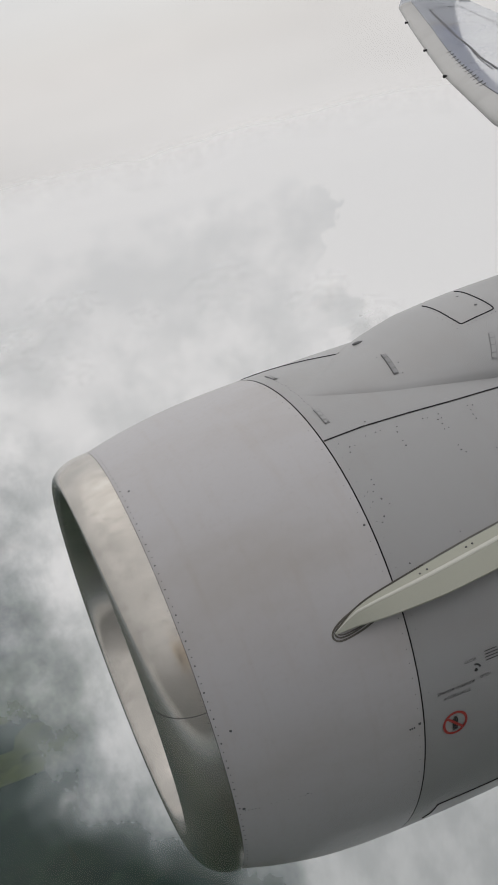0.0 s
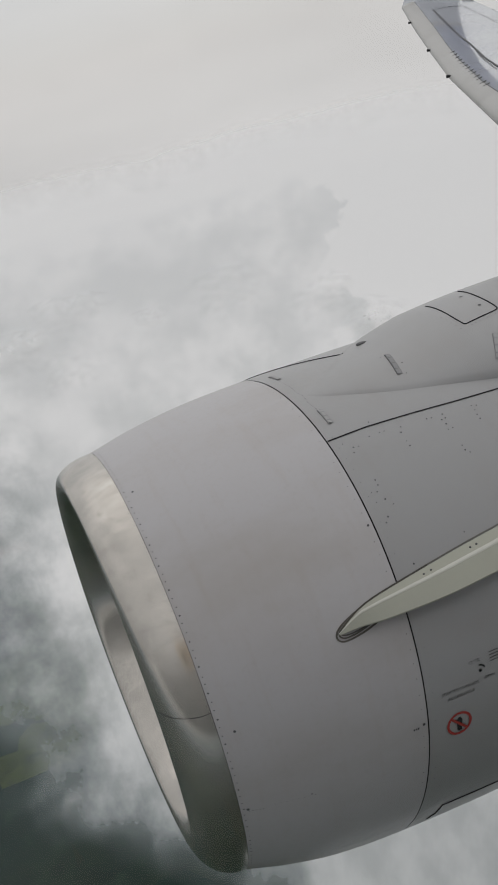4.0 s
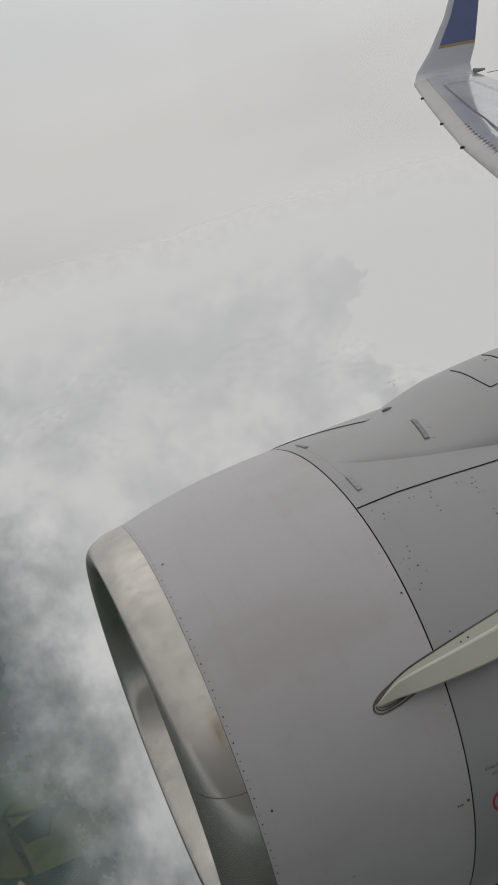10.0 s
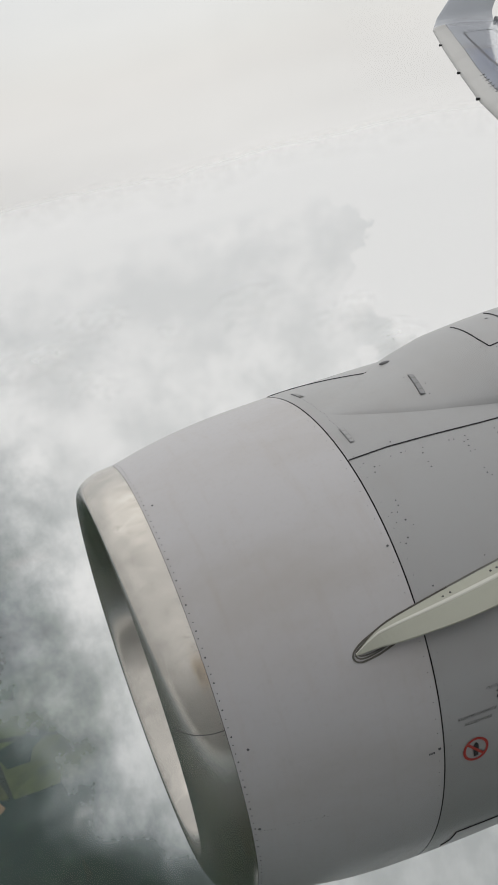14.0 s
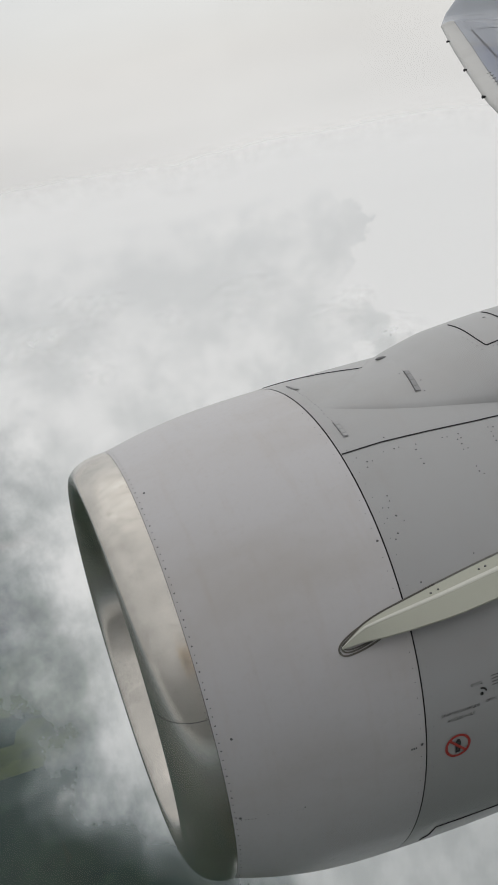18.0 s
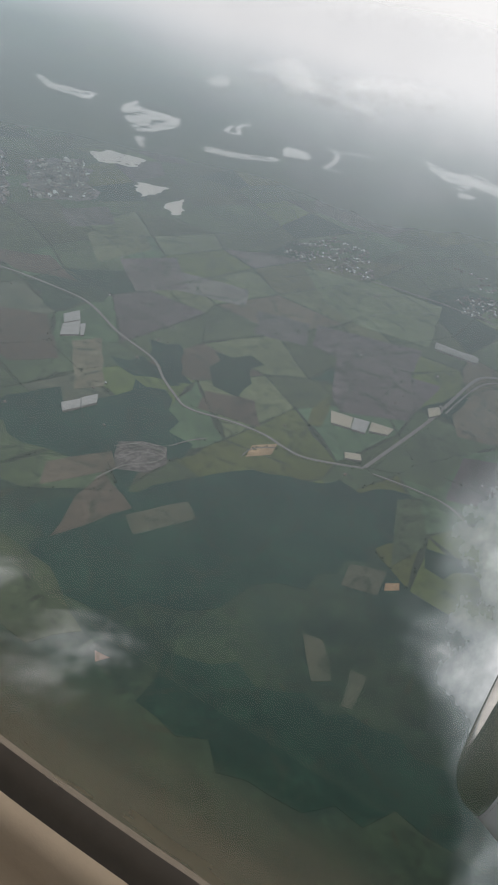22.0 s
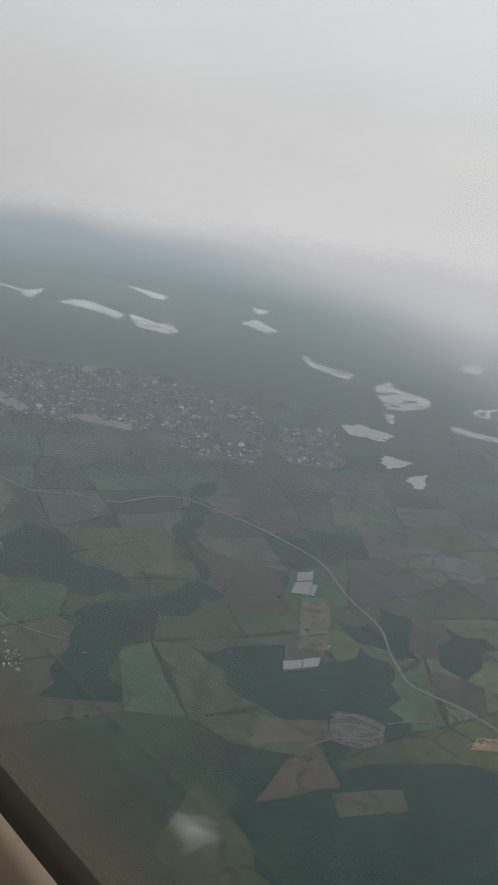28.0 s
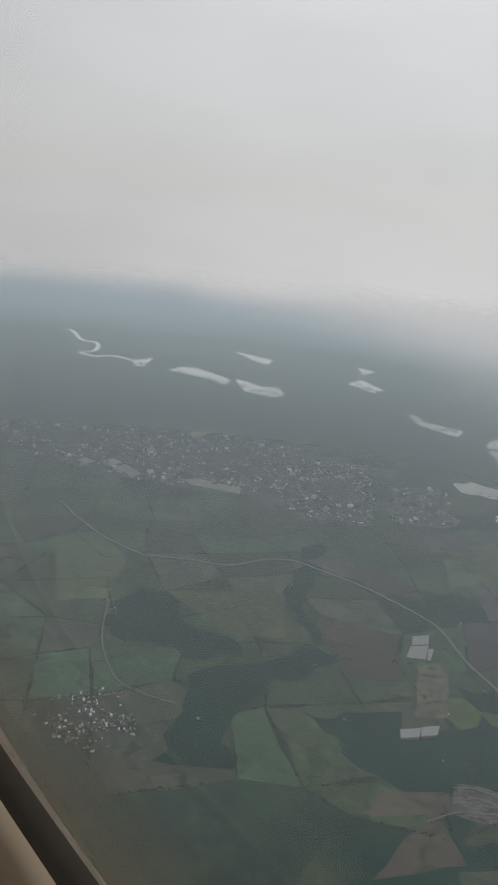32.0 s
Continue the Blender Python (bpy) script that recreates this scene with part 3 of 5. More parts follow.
QUIET = [M_GRASS, M_MEADOW, M_GRASS, M_MEADOW, M_SCRUB, M_GRASS, M_HILL, M_MEADOW, M_GRASS, M_SCRUB]      # pasture round the wooded valley


def corner(i, j):
    r = random.Random(i * 971 + j)
    x, y = i * 140 + r.uniform(-52, 52), j * 125 + r.uniform(-46, 46)
    return (x * 0.69 - y * 0.29 + 240, x * 0.36 + y * 0.72 + 200)


near, far_v, far_f = [], {}, {}
for i in range(-23, 24):
    for j in range(-9, 39):
        q = [corner(i, j), corner(i + 1, j), corner(i + 1, j + 1), corner(i, j + 1)]
        cx, cy = sum(p[0] for p in q) / 4, sum(p[1] for p in q) / 4
        rad = math.hypot(cx, cy)
        if cy < -100 or rad > 4600 or cx < -2100:
            continue
        grow = 0.97 if rad > 760 else 1.1
        near.append((rad, [(cx + (x - cx) * grow, cy + (y - cy) * grow) for x, y in q], (PALETTE if cx > 190 else QUIET)[random.Random(i * 31 + j * 7).randrange(10)] if rad > 760 else M_HILL))
        for a, b in ((q[0], q[1]), (q[0], q[3])):
            if 760 < rad < 1700 and random.Random(i * 5 + j).random() < 0.8:
                hedge_along([a, b], 0)
near.sort(key=lambda e: e[0])
for k, (rad, q, m) in enumerate(near[:280]):
    sheet("field", rough_edge(q, 22, 24) if m in (M_WOOD, M_HILL) else rough_edge(q, 9, 26), 0.05 + 0.0008 * k, m, ground)
for rad, q, m in near[280:]:
    v, f = far_v.setdefault(m, []), far_f.setdefault(m, [])
    f.append(tuple(range(len(v), len(v) + 4)))
    v += [(x, y, LAND + 0.05) for x, y in q]
for m, v in far_v.items():
    ob = child("far_fields", mesh_of("far_fields", v, far_f[m], m), ground, "patchwork of hazy fields")
    tagged(ob, kind="stuff")

plot([(320, 1105), (374, 1097), (390, 1069), (364, 1059), (329, 978), (297, 1003)], M_WOOD)
plot([(224, 1130), (273, 1121), (248, 1002), (228, 1000)], M_WOOD)
plot([(455, 544), (519, 533), (481, 474), (421, 476), (410, 518)], M_WOOD)
plot([(482, 664), (520, 639), (523, 620), (476, 608), (462, 632)], M_WOOD)
plot([(285, 806), (502, 760), (459, 675), (336, 623), (194, 578), (120, 581), (29, 609), (47, 744), (183, 775)], M_WOOD)
plot([(158, 530), (314, 447), (391, 366), (355, 312), (204, 391), (126, 474)], M_WOOD)
plot([(-20, 936), (85, 986), (90, 946), (136, 959), (188, 1013), (231, 962), (223, 835), (180, 819), (150, 745), (135, 820), (102, 822), (63, 848), (21, 877)], M_WOOD)
plot([(-190, 978), (-124, 1023), (-43, 1120), (2, 1089), (-96, 959), (-115, 881), (-95, 805), (-135, 796), (-182, 794), (-178, 894)], M_WOOD)
plot([(-343, 1154), (-324, 1206), (-270, 1210), (-244, 1131), (-155, 1097), (-129, 1049), (-201, 1019), (-249, 1047), (-316, 1043)], M_WOOD)
plot([(-98, 1475), (-59, 1511), (-54, 1365), (-73, 1285), (-52, 1190), (-16, 1141), (-34, 1115), (-72, 1181), (-101, 1294)], M_WOOD)
plot([(161, 1076), (208, 1080), (269, 1006), (189, 1023)], M_WOOD)
plot([(-1010, 1980), (-1040, 2300), (-745, 2264), (-562, 2188), (-365, 2213), (-168, 2119), (-4, 2073), (25, 1819), (20, 1633), (-70, 1615), (-170, 1662), (-263, 1711), (-444, 1696), (-630, 1723), (-684, 1732)], M_TOWN)
plot([(57, 1923), (191, 1963), (197, 1716), (64, 1685)], M_TOWN)
road([(-352, 1324), (-277, 1338), (-208, 1341), (-148, 1393), (-99, 1405), (-46, 1381), (26, 1344), (113, 1275), (148, 1232), (180, 1147), (221, 1075), (229, 1019), (239, 974), (252, 943), (305, 914), (341, 887), (361, 859), (382, 837), (424, 823), (458, 815)], 6)
road([(458, 815), (530, 872), (609, 937), (672, 995), (725, 1044), (766, 1065), (827, 1051), (901, 1076), (947, 1057)], 8)
road([(637, 951), (672, 984), (728, 1031), (765, 1047), (810, 1043)], 3.5)
road([(466, 803), (515, 768), (545, 736), (557, 691), (567, 660), (594, 631)], 4)
road([(827, 1051), (853, 1012), (870, 959)], 6)
road([(856, 1001), (846, 928)], 5)
road([(849, 1059), (871, 1130), (892, 1203), (921, 1264)], 4)
road([(688, 1415), (751, 1376), (818, 1323), (877, 1262)], 4)
road([(-591, 1510), (-564, 1499), (-522, 1449), (-440, 1373), (-352, 1324)], 6)
road([(-354, 1148), (-324, 1031), (-276, 942), (-231, 918), (-186, 910)], 3)
road([(948, 1027), (991, 987), (1047, 931)], 8)
road([(842, 938), (868, 869), (885, 806)], 4)
road([(672, 795), (650, 721), (622, 640), (597, 566)], 5)
road([(538, 683), (569, 650), (607, 637), (668, 629)], 4)
plot([(517, 1094), (559, 1079), (538, 1031), (541, 1000), (507, 988), (483, 1023)], M_LIME)
plot([(430, 953), (467, 989), (451, 943), (428, 907), (411, 915)], M_LIME)
plot([(519, 1215), (680, 1143), (623, 1052), (665, 1030), (567, 929), (469, 948), (471, 987), (482, 1020), (517, 1105), (486, 1142)], M_PLOUGH)
plot([(544, 888), (627, 890), (607, 831), (543, 765), (469, 817)], M_GRASS)
plot([(741, 1036), (820, 996), (782, 908), (685, 870), (629, 893), (646, 947)], M_EARTH)
plot([(614, 841), (728, 818), (647, 717), (546, 750)], M_PLOUGH)
plot([(597, 756), (659, 756), (637, 715), (585, 733)], M_DARKSOIL)
plot([(562, 1455), (683, 1405), (798, 1320), (699, 1158), (595, 1224), (565, 1295)], M_OLIVE)
plot([(284, 989), (350, 969), (341, 902), (264, 944)], M_EARTH)
plot([(289, 1401), (425, 1332), (404, 1266), (272, 1321)], M_PALE)
plot([(425, 1255), (504, 1215), (474, 1137), (397, 1170)], M_PALE)
plot([(736, 1915), (917, 1810), (834, 1663), (739, 1713), (686, 1793)], M_PALE)
plot([(379, 639), (418, 625), (393, 590), (358, 607)], M_SCRUB)
plot([(409, 606), (427, 606), (421, 594), (405, 596)], M_CLAY)
plot([(94, 533), (105, 527), (96, 521)], M_CLAY)
plot([(296, 542), (314, 533), (307, 482), (287, 484)], M_SCRUB)
plot([(330, 495), (343, 485), (316, 450), (306, 455)], M_SCRUB)
plot([(151, 863), (208, 853), (202, 821), (142, 807)], M_QUARRY)
plot([(63, 820), (141, 842), (142, 807), (95, 790), (54, 777)], M_EARTH)
plot([(320, 864), (355, 865), (341, 840), (305, 836)], M_CLAY)
plot([(480, 750), (515, 753), (482, 664), (426, 633)], M_GRASS)
plot([(5, 706), (59, 644), (85, 558), (35, 546), (-24, 604)], M_GRASS)
road([(144, 853), (174, 858), (204, 842), (191, 822), (150, 813), (117, 789)], 2)
road([(143, 825), (169, 841), (192, 836)], 1.6)
road([(212, 855), (242, 869), (262, 873)], 2)
road([(301, 837), (319, 853), (352, 857)], 2)
plot([(-37, 1217), (79, 1192), (89, 1062), (21, 1049), (-27, 1127)], M_EARTH)
plot([(110, 1114), (154, 1128), (145, 992), (105, 981)], M_EARTH)
plot([(92, 756), (127, 803), (152, 734), (61, 689)], M_EARTH)
plot([(143, 723), (218, 747), (221, 717), (148, 691)], M_SCRUB)
plot([(-91, 1423), (-1, 1443), (35, 1360), (-47, 1393)], M_PLOUGH)
plot([(123, 1642), (216, 1677), (222, 1587), (134, 1555)], M_PALE)
plot([(-30, 1428), (92, 1413), (132, 1316), (36, 1349)], M_EARTH)
plot([(165, 1529), (271, 1643), (277, 1479), (172, 1403)], M_OLIVE)
plot([(-278, 1206), (-108, 1268), (-77, 1123), (-157, 1105)], M_OLIVE)
plot([(212, 1423), (315, 1448), (317, 1317), (223, 1295)], M_PLOUGH)
plot([(-515, 1330), (-457, 1393), (-374, 1300), (-358, 1146), (-424, 1114)], M_OLIVE)
lake([(-734, 2891), (-698, 2984), (-644, 2993), (-510, 2875), (-499, 2756), (-546, 2815), (-658, 2867)])
lake([(-493, 2892), (-441, 2879), (-382, 2821), (-336, 2866), (-300, 2750), (-331, 2683), (-431, 2722)])
lake([(-604, 3446), (-425, 3353), (-429, 3236), (-488, 3280)])
lake([(-112, 3088), (-65, 3191), (18, 3050), (-18, 2975)])
lake([(-97, 3438), (-27, 3405), (-67, 3299)])
lake([(107, 2703), (122, 2731), (146, 2640), (272, 2591), (243, 2505), (134, 2584)])
lake([(323, 2466), (383, 2576), (399, 2483), (485, 2433), (473, 2344), (386, 2264), (339, 2243)])
lake([(333, 2207), (359, 2204), (346, 2116), (332, 2122)])
lake([(207, 2027), (257, 2059), (337, 2010), (299, 1953), (220, 1964)])
lake([(294, 1847), (363, 1827), (342, 1798), (292, 1759)])
lake([(337, 1726), (385, 1769), (365, 1678), (339, 1670)])
lake([(-891, 2969), (-839, 3076), (-822, 2892), (-851, 2883)])
stream([(-1341, 3430), (-1291, 3425), (-1179, 3239), (-1107, 3217), (-1062, 3063), (-1090, 2994), (-1031, 2951), (-966, 3005), (-881, 2969)], 16)
lake([(509, 2187), (603, 2165), (693, 2162), (688, 2130), (588, 2117), (503, 2141)])
lake([(739, 2257), (766, 2280), (814, 2241), (785, 2177), (720, 2194)])
lake([(1194, 2323), (1247, 2221), (1320, 2239), (1343, 2154), (1431, 2106), (1377, 2014), (1299, 2024), (1253, 2121), (1181, 2056), (1181, 2133), (1168, 2222)])
lake([(1169, 2049), (1214, 2025), (1180, 1994), (1154, 2008)])
lake([(1536, 2180), (1659, 2175), (1814, 2220), (1825, 2180), (1687, 2017), (1665, 2051), (1699, 2122), (1583, 2095)])
stream([(637, 2428), (604, 2367), (637, 2349), (651, 2421), (696, 2465)], 12)
stream([(888, 2312), (903, 2270), (854, 2170), (821, 2128), (862, 2094)], 12)
stream([(901, 2285), (962, 2292), (1008, 2281)], 10)
lake([(2646, 2276), (2690, 2197), (2608, 2057), (2559, 2100)])
lake([(2274, 2023), (2311, 1977), (2236, 1913), (2220, 1969)])
lake([(2041, 1942), (2010, 1875), (1975, 1853), (1992, 1901)])
lake([(2628, 1552), (2618, 1412), (2563, 1368), (2540, 1438)])
shed([(103, 1191), (127, 1205), (126, 1176), (102, 1164)], M_ROOFW, 5)
shed([(100, 1159), (126, 1172), (121, 1129), (94, 1126)], M_ROOFW, 5)
shed([(125, 1161), (133, 1165), (128, 1129), (123, 1128)], M_ROOFW, 4)
shed([(86, 942), (111, 952), (109, 933), (87, 924)], M_ROOFW, 6)
shed([(112, 955), (134, 965), (131, 945), (111, 935)], M_ROOFW, 6)
shed([(-637, 1757), (-627, 1783), (-597, 1766), (-608, 1739)], M_ROOFW, 7)
shed([(-586, 1779), (-567, 1807), (-540, 1788), (-556, 1748)], M_ROOFW, 7)
shed([(-550, 1743), (-532, 1779), (-506, 1755), (-523, 1716)], M_ROOFW, 7)
shed([(-518, 1729), (-500, 1754), (-479, 1720), (-495, 1700)], M_ROOFW, 7)
shed([(-385, 1740), (-359, 1757), (-261, 1737), (-258, 1702), (-362, 1712)], M_ROOFT, 7)
shed([(-462, 2104), (-414, 2221), (-399, 2187), (-442, 2071)], M_ROOFT, 7)
shed([(455, 944), (482, 929), (469, 903), (445, 915)], M_ROOFT, 5)
shed([(484, 928), (503, 919), (487, 892), (470, 901)], M_ROOFW, 5)
shed([(507, 918), (533, 902), (519, 888), (495, 897)], M_ROOFT, 5)
shed([(719, 1171), (774, 1120), (763, 1106), (707, 1149)], M_ROOFW, 5)
shed([(611, 959), (631, 964), (625, 944), (603, 936)], M_ROOFT, 5)
shed([(442, 846), (462, 842), (459, 828), (438, 833)], M_ROOFT, 4)
shed([(780, 806), (784, 800), (752, 787), (749, 795)], M_ROOFW, 5)
shed([(782, 795), (785, 789), (754, 777), (751, 784)], M_ROOFW, 5)
shed([(783, 784), (787, 778), (755, 766), (753, 773)], M_ROOFW, 5)
shed([(818, 917), (849, 865), (844, 855), (833, 853), (809, 910)], M_ROOFR, 4)
shed([(1044, 1046), (1050, 1025), (1027, 1002), (1017, 1017)], M_ROOFW, 7)
shed([(1070, 1105), (1085, 1097), (1068, 1076), (1050, 1080)], M_ROOFW, 7)
shed([(754, 843), (772, 837), (767, 823), (743, 824)], M_PALE, 3)
hamlet([(-332, 872), (-286, 916), (-228, 892), (-214, 826), (-252, 786), (-312, 800)], 44, 3)
hamlet([(549, 1554), (691, 1633), (738, 1570), (699, 1425), (653, 1414), (541, 1504)], 40, 4)
hamlet([(813, 1335), (878, 1383), (956, 1384), (943, 1316), (895, 1252), (828, 1299)], 36, 5)
hamlet([(933, 1251), (1005, 1268), (1091, 1240), (1024, 1156), (925, 1207)], 30, 6)
hamlet([(-372, 1161), (-344, 1196), (-317, 1069), (-335, 1061)], 10, 7)
hamlet([(603, 634), (635, 632), (646, 627), (612, 616), (591, 617)], 12, 8)
hamlet([(1064, 1124), (1053, 996), (1118, 1006), (1267, 963), (1230, 926), (1014, 956), (1004, 1073)], 14, 9)
hamlet([(657, 1362), (687, 1353), (670, 1332), (650, 1336)], 5, 10)
hamlet([(258, 1236), (298, 1132), (245, 1046), (228, 1128)], 6, 12)
hamlet([(823, 1196), (926, 1157), (897, 1125), (821, 1175)], 8, 13)
# farmsteads strewn over the plain
hamlet([(-620, 1560), (160, 1640), (640, 1400), (900, 1040), (700, 820), (180, 880), (-330, 800), (-480, 1150)], 68, 21)
hamlet([(420, 800), (700, 800), (640, 560), (460, 520)], 10, 22)
VILLAGES = [([(549, 1554), (691, 1633), (738, 1570), (699, 1425), (653, 1414), (541, 1504)], 480), ([(813, 1335), (878, 1383), (956, 1384), (943, 1316), (895, 1252), (828, 1299)], 330), ([(933, 1251), (1005, 1268), (1091, 1240), (1040, 1147), (925, 1207)], 330), ([(912, 1529), (985, 1472), (956, 1384), (891, 1447)], 60), ([(-332, 872), (-286, 916), (-228, 892), (-214, 826), (-252, 786), (-312, 800)], 260)]


# the town: roofs too many to count
TOWNS = [([(-1260, 2480), (-1290, 2860), (-932, 2830), (-702, 2734), (-457, 2767), (-210, 2649), (-5, 2591), (31, 2273), (25, 2041), (-88, 2019),
           (-212, 2077), (-329, 2139), (-556, 2120), (-787, 2154), (-975, 2213)], 21000), ([(72, 2404), (238, 2454), (246, 2145), (80, 2107)], 1200)]
GABLED = ((0, 1, 5, 4), (1, 2, 6, 9, 5), (2, 3, 7, 6), (3, 0, 4, 8, 7), (4, 5, 9, 8), (6, 7, 8, 9))
tv, tf, vv, vf = [], [], [], []
for poly, n, V_, F_ in [([(0.8 * x, 0.8 * y) for x, y in p], n, tv, tf) for p, n in TOWNS] + [(p, int(n * 1.7), vv, vf) for p, n in VILLAGES]:
    for x, y in scatter(poly, n, n):
        if noise.noise(Vector((x, y, 0)) * 0.008) < -0.28 or noise.noise(Vector((x, y, 2)) * 0.03) < -0.12:
            continue
        a = 0.35 + 0.5 * noise.noise(Vector((x, y, 5)) * 0.002) + rng.choice((0, math.pi / 2))
        k = rng.uniform(0.2, 0.42) if V_ is vv else rng.uniform(0.24, 0.52) * (2.6 if rng.random() < 0.03 else 1)
        c, s = math.cos(a), math.sin(a)
        b = len(V_)
        for z in (0, 4 * k):
            for u, w in ((-5, -3.5), (5, -3.5), (5, 3.5), (-5, 3.5)):
                V_.append((x + k * (u * c - w * s), y + k * (u * s + w * c), LAND + z))
        V_ += [(x - k * 5 * c, y - k * 5 * s, LAND + 6.3 * k), (x + k * 5 * c, y + k * 5 * s, LAND + 6.3 * k)]
        F_ += [tuple(b + q for q in f) for f in GABLED]
tagged(new("town", mesh_of("town", tv, tf, M_ROOFS)), "dense grey town of many small roofs", "town", kind="stuff")
tagged(new("village_roofs", mesh_of("village_roofs", vv, vf, M_ROOFV)), "villages of small pale and white roofs", "village", kind="stuff")

# hedgerow trees
C = np.array([c for c in crowns if not any(inside(c, w) for w in WOODS)])
squash = np.random.default_rng(3).uniform(0.6, 1.25, (len(C), len(IV), 1))
V = IV[None] * squash * C[:, None, 2:3] * np.array([1, 1, 1.1])
V[..., 0] += C[:, None, 0]
V[..., 1] += C[:, None, 1]
V[..., 2] += LAND + C[:, None, 2] * 0.8
Fs = (IF[None] + (np.arange(len(C)) * len(IV))[:, None, None]).reshape(-1, 3)
trees = new("trees", mesh_of("trees", V.reshape(-1, 3), [tuple(int(q) for q in f) for f in Fs], M_LEAF))
tagged(trees, "dark green trees and bushes of the hedgerows", "trees", kind="stuff")

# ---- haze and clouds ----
# one flat sheet carries the aerial haze in its colour and opacity
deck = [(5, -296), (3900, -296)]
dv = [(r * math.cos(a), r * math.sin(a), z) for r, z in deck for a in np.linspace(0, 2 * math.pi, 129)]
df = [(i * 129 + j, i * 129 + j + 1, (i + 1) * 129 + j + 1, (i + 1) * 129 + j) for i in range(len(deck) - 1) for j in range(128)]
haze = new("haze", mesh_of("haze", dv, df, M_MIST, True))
tagged(haze, "flat sheet painted as thin pale haze, closing to white cloud far off", "haze", kind="structure")


def puffy(name, seed, material):
    """A low heap of cloud of unit radius, swelling towards its middle; its material tears the rim."""
    off = Vector((seed * 7.3, seed * 3.1, seed))
    rows = []
    for r in np.linspace(0.0, 1.0, 30):
        row = []
        for t in np.linspace(0, 2 * math.pi, 73):
            d = Vector((r * math.cos(t), r * math.sin(t), 0))
            heap = 0.7 + 0.3 * noise.noise(d * 1.7 + off) + 0.13 * noise.noise(d * 3.2 + off)
            row.append(d + Vector((0, 0, heap * (1 - r * r))))
        rows.append(row)
    return mesh_of(name, *loft(rows), material, True)


def loft(rows):
    k = len(rows[0])
    verts = [p for r in rows for p in r]
    faces = [(i * k + j, i * k + j + 1, (i + 1) * k + j + 1, (i + 1) * k + j) for i in range(len(rows) - 1) for j in range(k - 1)]
    return verts, faces


PUFFS = [puffy("cloud", s, M_SHRED) for s in (5, 6)] + [puffy("thin_cloud", s, M_WISP) for s in (5, 6)]


def cloud(bearing, depression, size, kind, tall=1.0):
    """A cloud in the layer under the aeroplane; size is its half width seen from the aeroplane, in degrees."""
    b, e = radians(bearing), radians(depression)
    reach = min(290 / math.sin(e), 2700)
    p = Vector((math.sin(b) * math.cos(e), math.cos(b) * math.cos(e), -math.sin(e))) * reach
    w = radians(size) * reach * 1.5
    deep = min(2.8, 0.58 / math.sin(e))
    ob = new("cloud", PUFFS[kind])
    ob.matrix_world = Matrix.LocRotScale(p, Euler((0, 0, -b)), (w, w * deep, w * tall * 0.22))
    tagged(ob, "white puffy cloud with ragged edges" if kind < 2 else "thin torn shred of white cloud", "cloud", "clouds below the aeroplane")


cloud(63.0, 14.4, 2.33, 0, 0.9)
cloud(51.7, 13.2, 1.95, 0, 0.9)
cloud(53.6, 13.1, 1.35, 1, 0.9)
cloud(48.0, 14.6, 2.33, 1, 0.9)
cloud(49.6, 14.5, 1.73, 0, 0.9)
cloud(51.2, 16.9, 1.88, 0, 0.9)
cloud(57.3, 14.8, 0.98, 1, 0.9)
cloud(69.0, 16.5, 1.73, 1, 0.9)
cloud(70.1, 15.6, 1.28, 0, 0.9)
cloud(72.3, 18.1, 1.88, 0, 0.85)
cloud(17.3, 10.1, 2.33, 0, 0.8)
cloud(18.6, 10.4, 1.6, 1, 0.8)
cloud(20.1, 10.5, 1.4, 0, 0.8)
cloud(22.1, 10.0, 1.9, 1, 0.8)
cloud(24.1, 9.6, 1.8, 0, 0.8)
cloud(26.0, 9.6, 2.06, 1, 0.8)
cloud(13.4, 11.1, 0.83, 0, 0.8)
cloud(22.5, 11.0, 1.13, 1, 0.8)
cloud(7.0, 47.2, 3.25, 2, 0.5)
cloud(10.4, 47.8, 2.75, 3, 0.5)
cloud(4.2, 49.8, 3.00, 3, 0.5)
cloud(1.0, 43.3, 2.12, 3, 0.5)
cloud(40.6, 42.0, 1.50, 3, 0.5)


# ---- the engine ----
# axial station, centre height, half width, height above and below the axis, rake of the section
STATIONS = [(0.0, 0.0, 1.008, 0.916, 0.920, -0.006), (0.18, 0.004, 1.066, 0.957, 0.972, 0.020),
            (0.40, 0.008, 1.115, 0.988, 1.015, 0.055), (0.695, 0.012, 1.146, 1.004, 1.045, 0.095),
            (1.2, 0.012, 1.170, 1.020, 1.060, 0.095), (1.8, 0.012, 1.160, 1.020, 1.050, 0.095),
            (2.6, 0.02, 1.0, 0.95, 0.92, 0.095), (3.4, 0.03, 0.75, 0.75, 0.7, 0.095)]
# the highlight ring of the inlet lip: station, centre height, half width outboard and inboard, height above and below, rake, toe
FRONT = (-0.1704, 0.0087, 0.8328, 0.7992, 0.8362, 0.7835, -0.0163, -0.0174)


